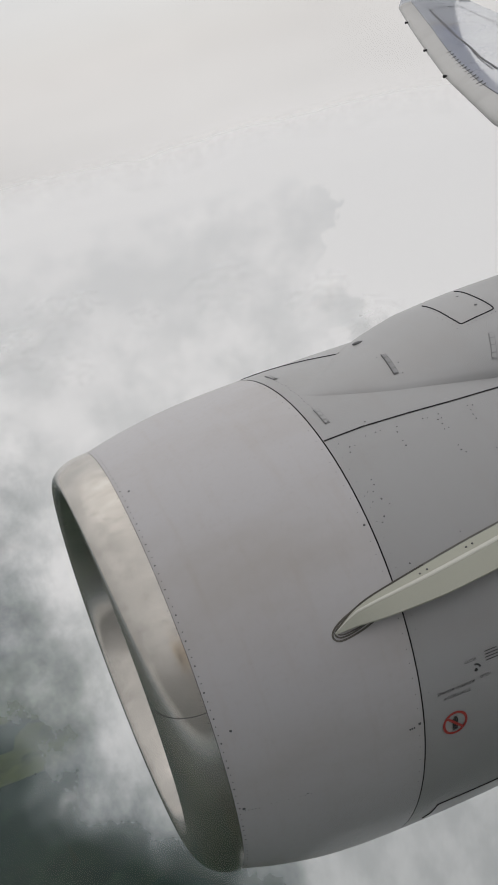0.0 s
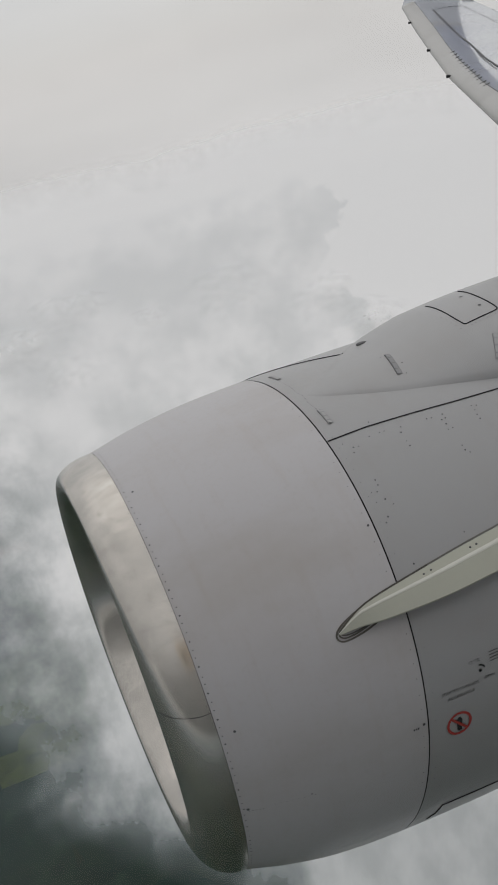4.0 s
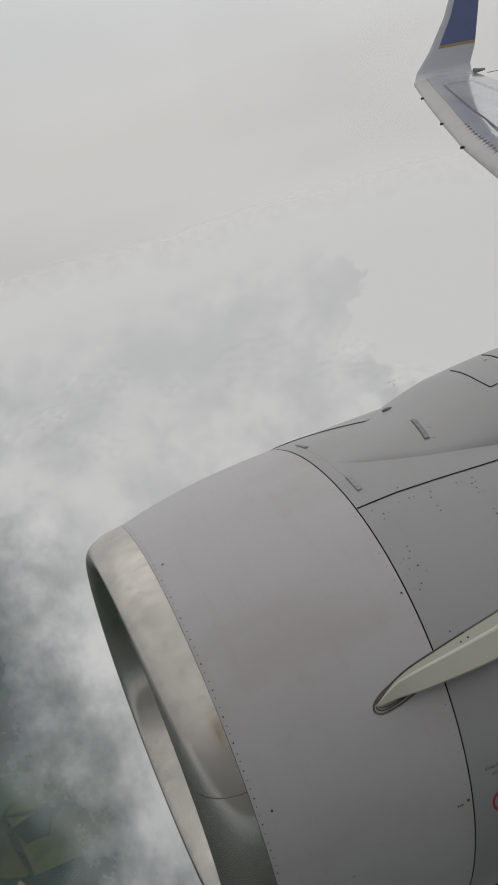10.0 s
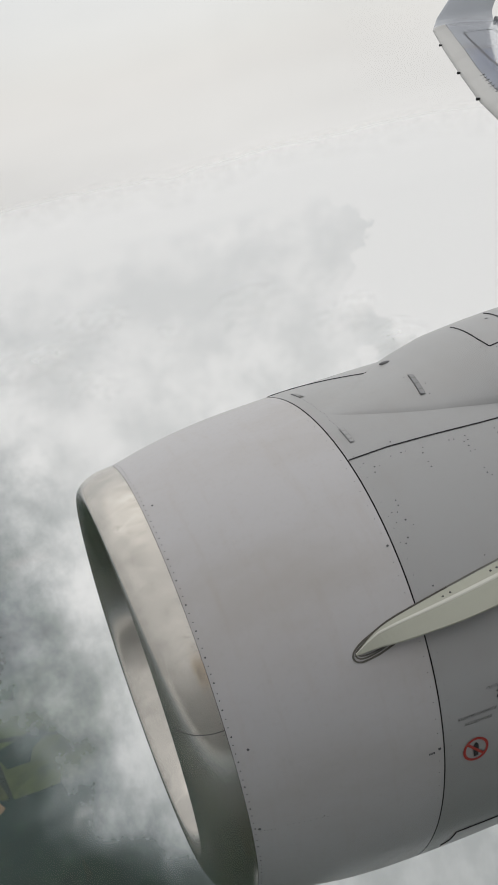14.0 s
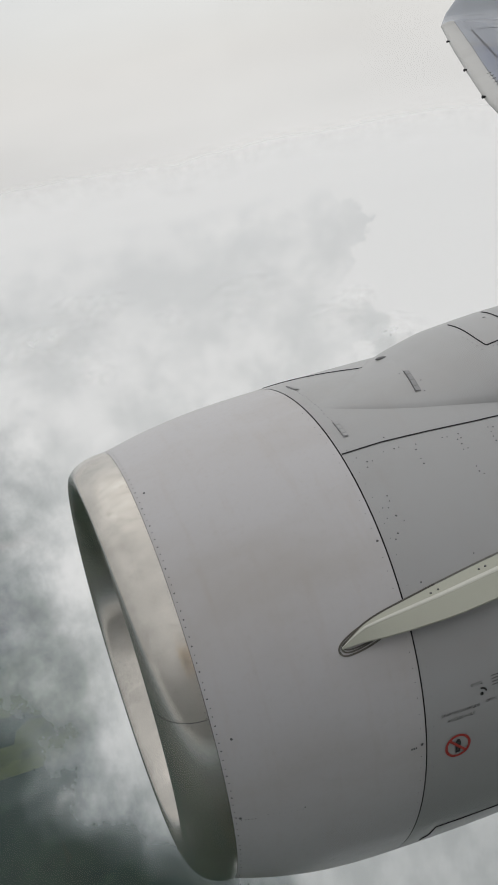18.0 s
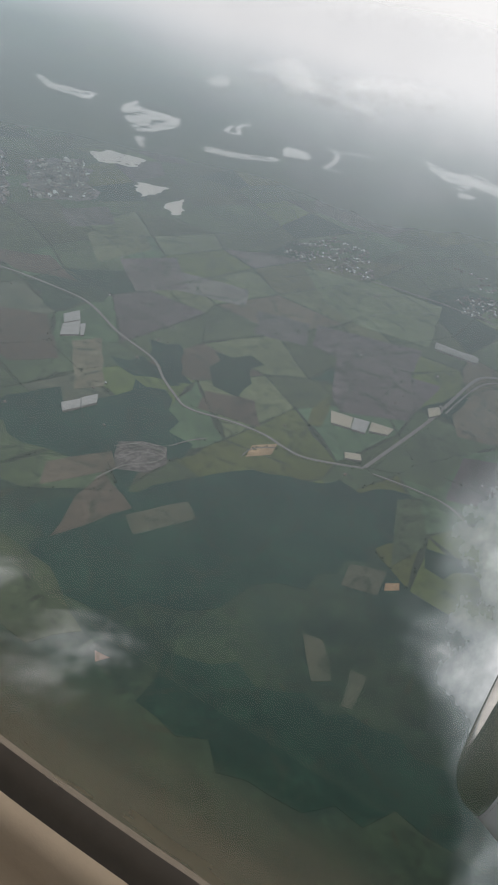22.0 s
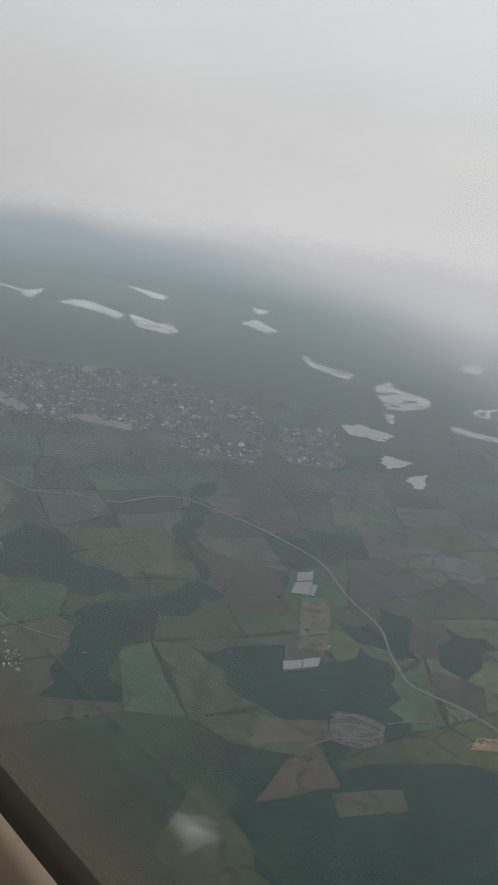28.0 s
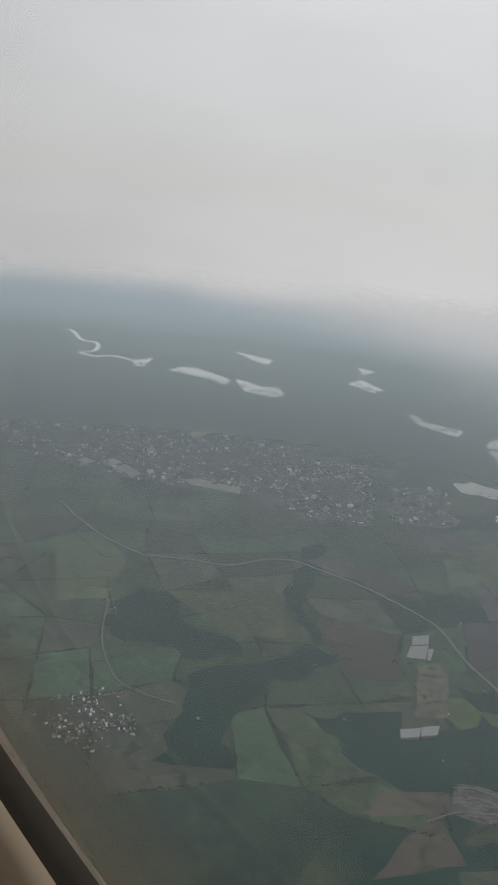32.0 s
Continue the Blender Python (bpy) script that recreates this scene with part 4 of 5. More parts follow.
def section(s):
    """The section at an axial station, by a smooth curve through the stations."""
    k = max(0, min(len(STATIONS) - 2, sum(1 for e in STATIONS if e[0] <= s) - 1))
    a, b = STATIONS[k], STATIONS[k + 1]
    p, n = STATIONS[max(k - 1, 0)], STATIONS[min(k + 2, len(STATIONS) - 1)]
    h = b[0] - a[0]
    t = (s - a[0]) / h
    out = []
    for i in range(1, 6):
        ma = (b[i] - p[i]) / (b[0] - p[0]) * h
        mb = (n[i] - a[i]) / (n[0] - a[0]) * h
        out.append((2 * t ** 3 - 3 * t * t + 1) * a[i] + (t ** 3 - 2 * t * t + t) * ma + (3 * t * t - 2 * t ** 3) * b[i] + (t ** 3 - t * t) * mb)
    return out


def oval(s, dz, w, up, down, rake, th):
    b = up if math.sin(th) > 0 else down
    return Vector((s + rake * b * math.sin(th), w * math.cos(th), dz + b * math.sin(th)))


def skin_point(s, th, out=0.0):
    dz, w, up, down, rake = section(s)
    return oval(s, dz, w + out, up + out, down + out, rake, th)


TURN = np.linspace(0, 2 * math.pi, 145)


def shell(s0, s1, n, out=0.0, angles=TURN):
    return loft([[skin_point(s, t, out) for t in angles] for s in np.linspace(s0, s1, n)])


def lip_oval(s, dz, far, near, up, down, rake, toe, th):
    """A section of the lip: its half width differs on the two sides, and it is toed in."""
    w, b = far if math.cos(th) > 0 else near, up if math.sin(th) > 0 else down
    return Vector((s + rake * b * math.sin(th) + toe * w * math.cos(th), w * math.cos(th), dz + b * math.sin(th)))


def lip_profile():
    rows = []
    dz, w, up, down, rake = section(0.0)
    back = (dz, w, w, up, down, rake, 0.0)
    for f in np.linspace(90, 0, 18):
        c, n = math.cos(radians(f)), math.sin(radians(f)) ** 0.988
        rows.append([lip_oval(FRONT[0] * c, *(a + (b - a) * n for a, b in zip(FRONT[1:], back)), t) for t in TURN])
    for f in np.linspace(8, 90, 12):
        c, n = 1 - math.cos(radians(f)), 0.085 * math.sin(radians(f))
        rows.append([lip_oval(FRONT[0] + 0.26 * c, FRONT[1], *(v - n for v in FRONT[2:6]), FRONT[6] * (1 - c), FRONT[7] * (1 - c), t) for t in TURN])
    return rows


engine = thing("jet_engine", "grey jet engine nacelle with a polished metal inlet lip", "engine", ENG)
LIP_ROWS = lip_profile()
lip = child("inlet_lip", mesh_of("inlet_lip", *loft(LIP_ROWS), M_LIP, True), engine, "polished bare metal inlet lip")
barrel = [[lip_oval(s, 0.0087, w, w - 0.034 * k, w + 0.003, w - 0.05 * k, 0, 0, t) for t in TURN] for s, w, k in ((0.0896, 0.7478, 1.0), (0.3, 0.742, 0.8), (0.6, 0.76, 0.3), (0.85, 0.77, 0.0))]
child("inlet_barrel", mesh_of("inlet_barrel", *loft(barrel), M_BARREL, True), engine, "grey inlet liner")
child("inlet_cowl", mesh_of("inlet_cowl", *shell(0.0014, 0.6912, 22), M_PAINT, True), engine)
child("seam_backing", mesh_of("seam_backing", *shell(0.66, 0.73, 4, -0.012), M_DARK, True), engine, "dark gap between the cowls")
child("lip_backing", mesh_of("lip_backing", *shell(0.0, 0.02, 2, -0.004), M_DARK, True), engine)

# fan and spinner, deep in the inlet
spin = [[Vector((s, r * math.cos(t), 0.006 + r * math.sin(t))) for t in TURN[::4]] for s, r in ((0.38, 0.01), (0.45, 0.1), (0.56, 0.19), (0.72, 0.26))]
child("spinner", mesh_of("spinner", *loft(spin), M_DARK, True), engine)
for k in range(24):
    a = k * math.pi / 12
    pts = []
    for r, tw in ((0.24, 0.06), (0.5, 0.1), (0.76, 0.12)):
        for s, d in ((0.66, -tw), (0.76, tw * 0.6)):
            b = a + d / max(r, 0.3) * 0.8
            pts.append((s, r * math.cos(b), 0.006 + r * math.sin(b)))
    child("fan_blade", mesh_of("fan_blade", pts, [(0, 1, 3, 2), (2, 3, 5, 4)], M_BARREL, True), engine)
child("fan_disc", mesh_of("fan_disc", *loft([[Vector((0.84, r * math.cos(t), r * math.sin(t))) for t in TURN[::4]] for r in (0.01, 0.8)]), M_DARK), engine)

# pylon fairing: a rounded nose that swells out of the fan cowl; station, lower and upper edge angle, height
FAIR = [(0.76, 96, 96, 0.0), (0.80, 98.2, 94.6, 0.002), (0.83, 99.2, 93.4, 0.006), (0.9, 101.2, 90, 0.012), (0.99, 103.5, 86, 0.017), (1.1, 105.8, 80.5, 0.021), (1.2, 107.4, 75, 0.028),
        (1.3, 109.0, 70, 0.046), (1.4, 110.5, 67, 0.070), (1.5, 112, 65, 0.093), (1.8, 115.5, 65, 0.137), (2.2, 119, 65, 0.185), (2.8, 121, 65, 0.27), (3.4, 121, 65, 0.40)]


def fair_edge(s, k=1):
    return float(np.interp(s, [f[0] for f in FAIR], [f[k] for f in FAIR]))


def hump(s, deg):
    low, high = fair_edge(s), fair_edge(s, 2)
    q = min(1.0, abs(deg - (low + high) / 2) / max(0.1, (low - high) / 2))
    return fair_edge(s, 3) * (1 - q * q) ** 0.5


def cowl_mesh(name, fairing, material):
    """The fan cowl, or the fairing that swells out of it: one continuous skin, parted along the fairing's edge."""
    rows = []
    for s in np.concatenate([np.linspace(0.6965, 2.2, 90), np.linspace(2.25, 3.4, 16)]):
        e = fair_edge(s)
        angles = np.linspace(44, e, 90) if fairing else np.concatenate([np.linspace(e, 180, 50), np.linspace(182, 404, 90)])
        rows.append([skin_point(s, radians(a), hump(s, a if a < 360 else a - 360)) for a in angles])
    return mesh_of(name, *loft(rows), material, True)


child("fan_cowl", cowl_mesh("fan_cowl", False, M_PAINT2), engine)
child("pylon_fairing", cowl_mesh("pylon_fairing", True, M_PAINT2), engine, "smooth hump where the pylon begins")


def on_skin(s, deg, out=0.002):
    return skin_point(s, radians(deg), out + hump(s, deg))


def smooth_run(pts, n=5):
    """Points along a smooth curve through the given ones."""
    out = []
    for i in range(len(pts) - 1):
        p0, p1, p2, p3 = (Vector(pts[min(max(j, 0), len(pts) - 1)]) for j in (i - 1, i, i + 1, i + 2))
        for k in range(n):
            t = k / n
            out.append(tuple(0.5 * (2 * p1 + (p2 - p0) * t + (2 * p0 - 5 * p1 + 4 * p2 - p3) * t * t + (3 * p1 - p0 - 3 * p2 + p3) * t ** 3)))
    return out + [tuple(pts[-1])]


def skin_ribbon(name, pts, width, material, out=0.0035, parent=None, label=""):
    """A narrow strip that follows the cowl through stations and angles."""
    fine = []
    for (s0, a0), (s1, a1) in zip(pts, pts[1:]):
        n = max(2, int(math.hypot((s1 - s0) * 50, (a1 - a0) / 1.2)))
        fine += [(s0 + (s1 - s0) * k / n, a0 + (a1 - a0) * k / n) for k in range(n)]
    fine.append(pts[-1])
    verts, faces = [], []
    for i, (s, a) in enumerate(fine):
        p = on_skin(s, a, out)
        q, r = on_skin(*fine[min(i + 1, len(fine) - 1)], out), on_skin(*fine[max(i - 1, 0)], out)
        nrm = (on_skin(s, a, out + 0.02) - p).normalized()
        side = (q - r).normalized().cross(nrm) * width / 2
        verts += [p - side, p + side, p - side - nrm * 0.005, p + side - nrm * 0.005]
        if i:
            j = 4 * i
            faces += [(j - 4, j - 3, j + 1, j), (j - 4, j, j + 2, j - 2), (j - 3, j - 1, j + 3, j + 1)]
    return child(name, mesh_of(name, verts, faces, material), parent or engine, label)


for pts, w in (([(0.698, 112.5), (0.863, 112.4), (1.059, 113.1), (1.258, 114.0), (1.47, 114.7), (2.2, 117)], 0.0042),
               (smooth_run([(0.74, 62), (0.893, 70.9), (1.02, 77.0), (1.105, 80.5)]), 0.0036),
               ([(0.775, 209.8), (0.80, 207.5), (0.805, 203), (0.885, 203), (0.985, 203), (1.6, 203)], 0.003),
               (smooth_run([(1.56, 80.8), (1.54, 87.2), (1.525, 93.0), (1.525, 96.8)], 3) + smooth_run([(1.53, 97.1), (1.605, 97.1), (1.685, 97.1), (1.70, 96.2), (1.705, 94.0), (1.715, 89.2), (1.735, 84.0), (1.75, 80.2)], 3), 0.004)):
    skin_ribbon("panel_gap", pts, w, M_DARK)


def lip_line(th, i0, i1, width):
    """A joint across the polished lip, from row to row of its profile."""
    verts, faces = [], []
    for i in range(i0, i1):
        v = []
        for d in (-width, width):
            k = (math.degrees(th) / 2.5 + d)
            j = int(k)
            p = LIP_ROWS[i][j].lerp(LIP_ROWS[i][j + 1], k - j)
            n = Vector((-0.35, 0.0, 0.0)) + Vector((0, p.y, p.z)).normalized()
            v.append(p + n.normalized() * 0.0015)
        verts += v
        if i > i0:
            m = 2 * (i - i0)
            faces.append((m - 2, m - 1, m + 1, m))
    return child("lip_joint", mesh_of("lip_joint", verts, faces, M_STUD), lip)


lip_line(radians(157.2), 0, 16, 0.022)

# the strake on the inboard side, with its sealant
ROOT = [(0.455, 150.6), (0.52, 148.6), (0.59, 147.2), (0.694, 146.1), (0.82, 145.0), (0.96, 143.9), (1.10, 143.0), (1.4, 141.4), (1.75, 140)]
RISE = [0.004, 0.043, 0.08, 0.107, 0.13, 0.143, 0.147, 0.13, 0.01]
OUTW = Vector((0.0, -0.95, -0.32))
verts, faces = [], []
BODY = smooth_run([(s, a, h) for (s, a), h in zip(ROOT, RISE)], 4)
for s, a, h in BODY:
    p = on_skin(s, a, 0.0)
    t = Vector((0.05, 0.13, 0.99)) * 0.012 * min(1.0, h / 0.06 + 0.15)
    for q in (p + t * 1.0, p + OUTW * h * 0.40 + t * 2.2, p + OUTW * h * 0.46 + t * 2.2, p + OUTW * h + t * 0.2, p + OUTW * h - t * 0.2, p + OUTW * h * 0.5 - t * 1.6, p - t * 1.4):
        verts.append(q)
n = 7
faces = [(i * n + j, i * n + j + 1, (i + 1) * n + j + 1, (i + 1) * n + j) for i in range(len(BODY) - 1) for j in range(n - 1)]
faces += [tuple(range(n)), tuple(range(len(verts) - n, len(verts)))]
strake = child("strake", mesh_of("strake", verts, faces, M_STRAKE), engine, "pale green-grey strake fin")
# thin strip laid along the ridge, its highlight painted in
rv, rf = [], []
for s, a, h in BODY[:-2]:
    p = on_skin(s, a, 0.0)
    t = Vector((0.05, 0.13, 0.99)) * 0.012 * min(1.0, h / 0.06 + 0.15)
    rv += [p + OUTW * h * 0.395 + t * 2.32, p + OUTW * (h * 0.465 + 0.001) + t * 2.3, p + OUTW * (h * 0.49 + 0.001) + t * 2.1]
    if len(rv) > 3:
        b = len(rv) - 6
        rf += [(b, b + 3, b + 4, b + 1), (b + 1, b + 4, b + 5, b + 2)]
child("ridge", mesh_of("ridge", rv, rf, M_RIDGE), strake, "pale strip painted as the ridge's highlight")
NOSE = [(0.66, 149.4), (0.56, 151.4), (0.50, 152.1), (0.462, 152.1), (0.446, 151.2), (0.452, 150.0), (0.478, 148.9)]
skin_ribbon("sealant", smooth_run(NOSE + [(s, a - 0.75) for s, a in ROOT[1:5]]), 0.006, M_SEAL, 0.003)
skin_ribbon("sealant", smooth_run([(0.65, 149.2), (0.56, 150.8), (0.51, 151.5), (0.472, 151.6), (0.456, 150.9), (0.462, 150.0), (0.49, 149.0)] + [(s, a - 0.45) for s, a in ROOT[1:4]]), 0.005, M_SEAL, 0.0036)
skin_ribbon("sealant", smooth_run([(0.60, 150.3), (0.54, 150.9), (0.49, 151.2), (0.466, 150.9), (0.468, 150.2), (0.50, 149.1)] + [(s, a - 0.2) for s, a in ROOT[1:3]]), 0.004, M_SEAL, 0.0042)
skin_ribbon("sealant", smooth_run([(s, a - 0.8) for s, a in ROOT[4:8]]), 0.005, M_SEAL2, 0.003)
for s, a in ((0.785, 0), (0.815, 0), (0.985, 0), (1.012, 0), (1.28, 0), (1.31, 0)):
    p = on_skin(s, float(np.interp(s, [q[0] for q in ROOT], [q[1] for q in ROOT])), 0.0)
    bm = bmesh.new()
    bmesh.ops.create_cone(bm, cap_ends=True, segments=10, radius1=0.005, radius2=0.004, depth=0.004,
                          matrix=Matrix.Translation(p + OUTW * 0.03 + Vector((0.001, 0.003, 0.02))))
    child("bolt", bm_mesh("bolt", bm, M_STUD), strake)


# fasteners in rows along the joints, too small to pick apart
# clusters on the fan cowl: station, angle, radius in millimetres
CLUSTERS = ((0.885, 111.4, 3.4), (0.85, 115, 2.6), (0.895, 115, 3.2), (0.915, 115, 2.6), (0.985, 115.5, 3.0), (0.972, 116.8, 3.6), (0.97, 119.2, 2.6),
            (0.97, 120.5, 3.6), (0.77, 116.2, 3.6), (0.79, 116.4, 2.6), (0.76, 117.5, 3.2), (0.74, 114.5, 2.8), (1.10, 115.8, 3.0), (1.12, 116, 2.6),
            (1.17, 116, 3.2), (1.17, 117.2, 3.0), (1.152, 117.3, 3.4), (1.157, 118.6, 3.6), (1.17, 120, 2.6), (1.15, 120, 2.6), (1.30, 116.5, 2.8),
            (1.32, 116.8, 3.0), (1.30, 117.8, 2.6), (1.295, 119, 3.2), (1.295, 120.2, 3.4), (1.16, 124.5, 2.8), (1.16, 125.7, 3.6), (1.173, 126.5, 2.8),
            (1.295, 128, 3.0), (0.775, 125, 3.2), (0.775, 126.2, 3.0), (0.775, 129.5, 4.0), (0.76, 127.5, 2.8), (0.74, 127.2, 2.4), (0.795, 131, 2.4),
            (0.755, 133, 3.6), (0.74, 134, 3.0), (0.74, 129.5, 2.4), (0.775, 143.2, 3.6), (1.0, 141, 2.6), (1.15, 93.5, 3.0), (1.195, 98.5, 3.4), (1.17, 102.2, 3.2))


def stud_rows():
    r = random.Random(4)
    out = [(0.012 + r.uniform(-0.001, 0.001), a + r.uniform(-0.2, 0.2), 0.0024 if k % 3 else 0.0034) for k, a in enumerate(np.arange(62, 215, 1.9))]
    out += [(0.672, a + r.uniform(-0.3, 0.3), 0.0017) for a in np.arange(62, 205, 3.1)] + [(0.722, a + r.uniform(-0.3, 0.3), 0.0017) for a in np.arange(112, 205, 3.1)]
    out += [(0.745 + 0.003 * math.sin(a), a, 0.0028) for a in np.arange(78, 104, 1.6)]
    out += [(s, a, rad / 1000) for s, a, rad in CLUSTERS]
    out += [(0.038, 103.2, 0.005), (0.052, 162.3, 0.005), (0.027, 182.0, 0.006), (0.248, 181.5, 0.003), (0.675, 133.2, 0.0048), (0.676, 174.0, 0.006)]
    out += [(0.03 + 0.012 * k, 182.6, 0.002) for k in range(5)] + [(0.12 + 0.02 * k, 181.9, 0.0015) for k in range(8)]
    out += [(1.685, 85.5, 0.008), (1.665, 93.0, 0.008)] + [(1.545 + 0.02 * k, 98.2, 0.0025) for k in range(8)] + [(1.495, 91 + 1.7 * k, 0.0028) for k in range(5)]
    return out


def discs(spots, out=0.0015):
    verts, faces = [], []
    for s, a, rad in spots:
        c = on_skin(s, a, out)
        u = (on_skin(s + 0.01, a, out) - c).normalized()
        v = (on_skin(s, a + 0.5, out) - c).normalized()
        b = len(verts)
        nrm = u.cross(v).normalized()
        verts += [c + (u * math.cos(t) + v * math.sin(t)) * rad for t in np.linspace(0, 2 * math.pi, 9)[:-1]]
        faces.append(tuple(range(b, b + 8)))
    return verts, faces


tagged(child("fasteners", mesh_of("fasteners", *discs(stud_rows()), M_STUD), engine, "rows of small dark fasteners"), kind="stuff")
# rivets along the lip's rear edge, and two short rows on its far inner side
iv, jf = [], []
for k in range(118):
    deg = 62 + 1.3 * k
    j = int(deg / 2.5)
    f = deg / 2.5 - j
    p = LIP_ROWS[0][j].lerp(LIP_ROWS[0][j + 1], f).lerp(LIP_ROWS[1][j].lerp(LIP_ROWS[1][j + 1], f), 0.45)
    n = Vector((0, p.y, p.z)).normalized()
    u = Vector((0, -n.z, n.y))
    b = len(iv)
    iv += [p + n * 0.0012 + (u * math.cos(t) + Vector((1, 0, 0)) * math.sin(t)) * (0.0014 if k % 4 else 0.002) for t in np.linspace(0, 2 * math.pi, 7)[:-1]]
    jf.append(tuple(range(b, b + 6)))
for k in range(14):
    p = LIP_ROWS[20][129 + k % 2].lerp(LIP_ROWS[27][129 + k % 2], (k // 2) / 7)
    b = len(iv)
    iv += [p + Vector((0.004 * math.cos(t), -0.002, 0.004 * math.sin(t))) for t in np.linspace(0, 2 * math.pi, 7)[:-1]]
    jf.append(tuple(range(b, b + 6)))
tagged(child("lip_rivets", mesh_of("lip_rivets", iv, jf, M_STUD), lip), kind="stuff")


# a small drain nodule on the ridge of the fairing
bm = bmesh.new()
bmesh.ops.create_uvsphere(bm, u_segments=12, v_segments=8, radius=1.0, matrix=Matrix.Translation(on_skin(1.2, 81.0, 0.003)) @ Matrix.Diagonal((0.03, 0.012, 0.008, 1)))
child("drain_nodule", bm_mesh("drain_nodule", bm, M_RIM, True), engine, "small dark drain nodule")


# latches and handles
for s, a0, a1, w in ((0.755, 102.8, 108.1, 0.022), (1.165, 93.3, 101.8, 0.024), (1.552, 103.2, 109.2, 0.024), (0.757, 77.5, 82.9, 0.02)):
    lean = 0.0 if s < 1 else -0.04 if s < 1.4 else -0.065
    rim, plate = (M_RIM, M_LATCH) if 1 < s < 1.4 else (M_LATCH, M_PAINT2)
    body = skin_ribbon("latch", [(s - lean / 2, a0), (s + lean / 2, a1)], w, rim, 0.003, None, "recessed cowl latch")
    skin_ribbon("latch_plate", [(s - lean / 2 * 0.94, a0 + 0.25), (s + lean / 2 * 0.94, a1 - 0.25)], w - 0.005, plate, 0.0045, body)
    for f in (0.22, 0.5, 0.78):
        c = a0 + (a1 - a0) * f
        ls = s + lean * (f - 0.5)
        skin_ribbon("latch_bar", [(ls, c - 0.12), (ls, c + 0.12)], w - 0.006, rim, 0.0055, body)


# ---- writing on the cowl ----
def decal(name, verts2, faces, s, a, material, parent=None, out=0.003, label="", lean=0.0):
    """Lays a flat drawing (metres aft, metres up) on the cowl at station s, angle a."""
    c, n = math.cos(lean), math.sin(lean)
    pts = [on_skin(s + x * c - y * n, a - math.degrees((x * n + y * c) / 1.09), out) for x, y in verts2]
    return child(name, mesh_of(name, pts, faces, material), parent or engine, label)


def words(body, s, a, width, material=None, label="", lean=0.0):
    cu = bpy.data.curves.new("words", "FONT")
    cu.body, cu.size, cu.resolution_u = body, 1.0, 2
    tmp = new("words", cu)
    bpy.context.view_layer.update()
    me = tmp.evaluated_get(bpy.context.evaluated_depsgraph_get()).to_mesh()
    v = [(p.co.x, p.co.y) for p in me.vertices]
    f = [tuple(p.vertices) for p in me.polygons]
    k = width / max(p[0] for p in v)
    bpy.data.objects.remove(tmp)
    return decal("lettering", [(x * k, y * k) for x, y in v], f, s, a, material or M_INK, None, 0.003, label, lean)


words("STARTER OVERRIDE", 0.752, 169.7, 0.152, label="black stencilled words", lean=0.0)
words("ACCESS HOLE", 0.775, 171.1, 0.108, label="black stencilled words")
words("CLOSE", 0.872, 165.3, 0.048, label="black stencilled word")
words("OPEN", 0.926, 169.4, 0.042, label="black stencilled word")
for k, w in enumerate((0.05, 0.065, 0.06, 0.065)):
    decal("small_print", [(0, 0), (w, 0), (w, 0.003), (0, 0.003)], [(0, 1, 2, 3)], 0.957, 164.4 + 0.62 * k, M_INK, label="line of small print")
for k in range(3):
    decal("small_print", [(0, 0), (0.006, 0), (0.006, 0.008), (0, 0.008)], [(0, 1, 2, 3)], 0.634 + 0.008 * k, 174.6, M_STUD, label="short marking")
ringv = [(r * math.cos(t), r * math.sin(t)) for t in np.linspace(0, 2 * math.pi, 41) for r in (0.050, 0.040)]
sign = decal("prohibition_sign", ringv, [(2 * i, 2 * i + 1, 2 * i + 3, 2 * i + 2) for i in range(40)], 0.814, 177.0, M_RED, label="red prohibition ring with a slash")
decal("slash", [(-0.034, 0.026), (-0.028, 0.034), (0.034, -0.026), (0.028, -0.034)], [(0, 1, 2, 3)], 0.814, 177.0, M_RED, sign, 0.005)
decal("pictogram", [(-0.009, -0.03), (0.009, -0.03), (0.011, 0.016), (0.004, 0.03), (-0.004, 0.03), (-0.011, 0.016)], [(0, 1, 2, 3, 4, 5)], 0.814, 177.0, M_INK, sign, 0.004)
arc = [(r * math.cos(t), r * math.sin(t)) for t in np.linspace(0.1, 1.8, 12) for r in (0.014, 0.021)]
decal("turn_arrow", arc, [(2 * i, 2 * i + 1, 2 * i + 3, 2 * i + 2) for i in range(11)], 0.914, 167.1, M_INK)
decal("access_plug", [(0.007 * math.cos(t), 0.007 * math.sin(t)) for t in np.linspace(0, 2 * math.pi, 13)[:-1]], [tuple(range(12))], 0.914, 167.3, M_DARK)

# ---- the wing ----
# span, leading edge x and z, chord
SPAN = [(2.6, 4.0, -1.35, 5.2), (4.6, 4.55, -1.15, 4.2), (6.67, 5.0, -0.94, 3.3), (9.7, 6.55, -0.68, 2.5), (11.7, 7.6, -0.42, 2.05), (13.5, 8.5, -0.1, 1.75), (14.8, 9.15, 0.17, 1.5), (15.25, 9.38, 0.26, 1.40)]


def foil(y, f, top):
    x0, z0, c = (float(np.interp(y, [s[0] for s in SPAN], [s[i] for s in SPAN])) for i in (1, 2, 3))
    t = 0.62 * (0.2969 * math.sqrt(f) - 0.126 * f - 0.3516 * f * f + 0.2843 * f ** 3 - 0.1036 * f ** 4)
    return Vector((x0 + c * f, y, z0 + c * t * (0.95 if top else -0.6)))


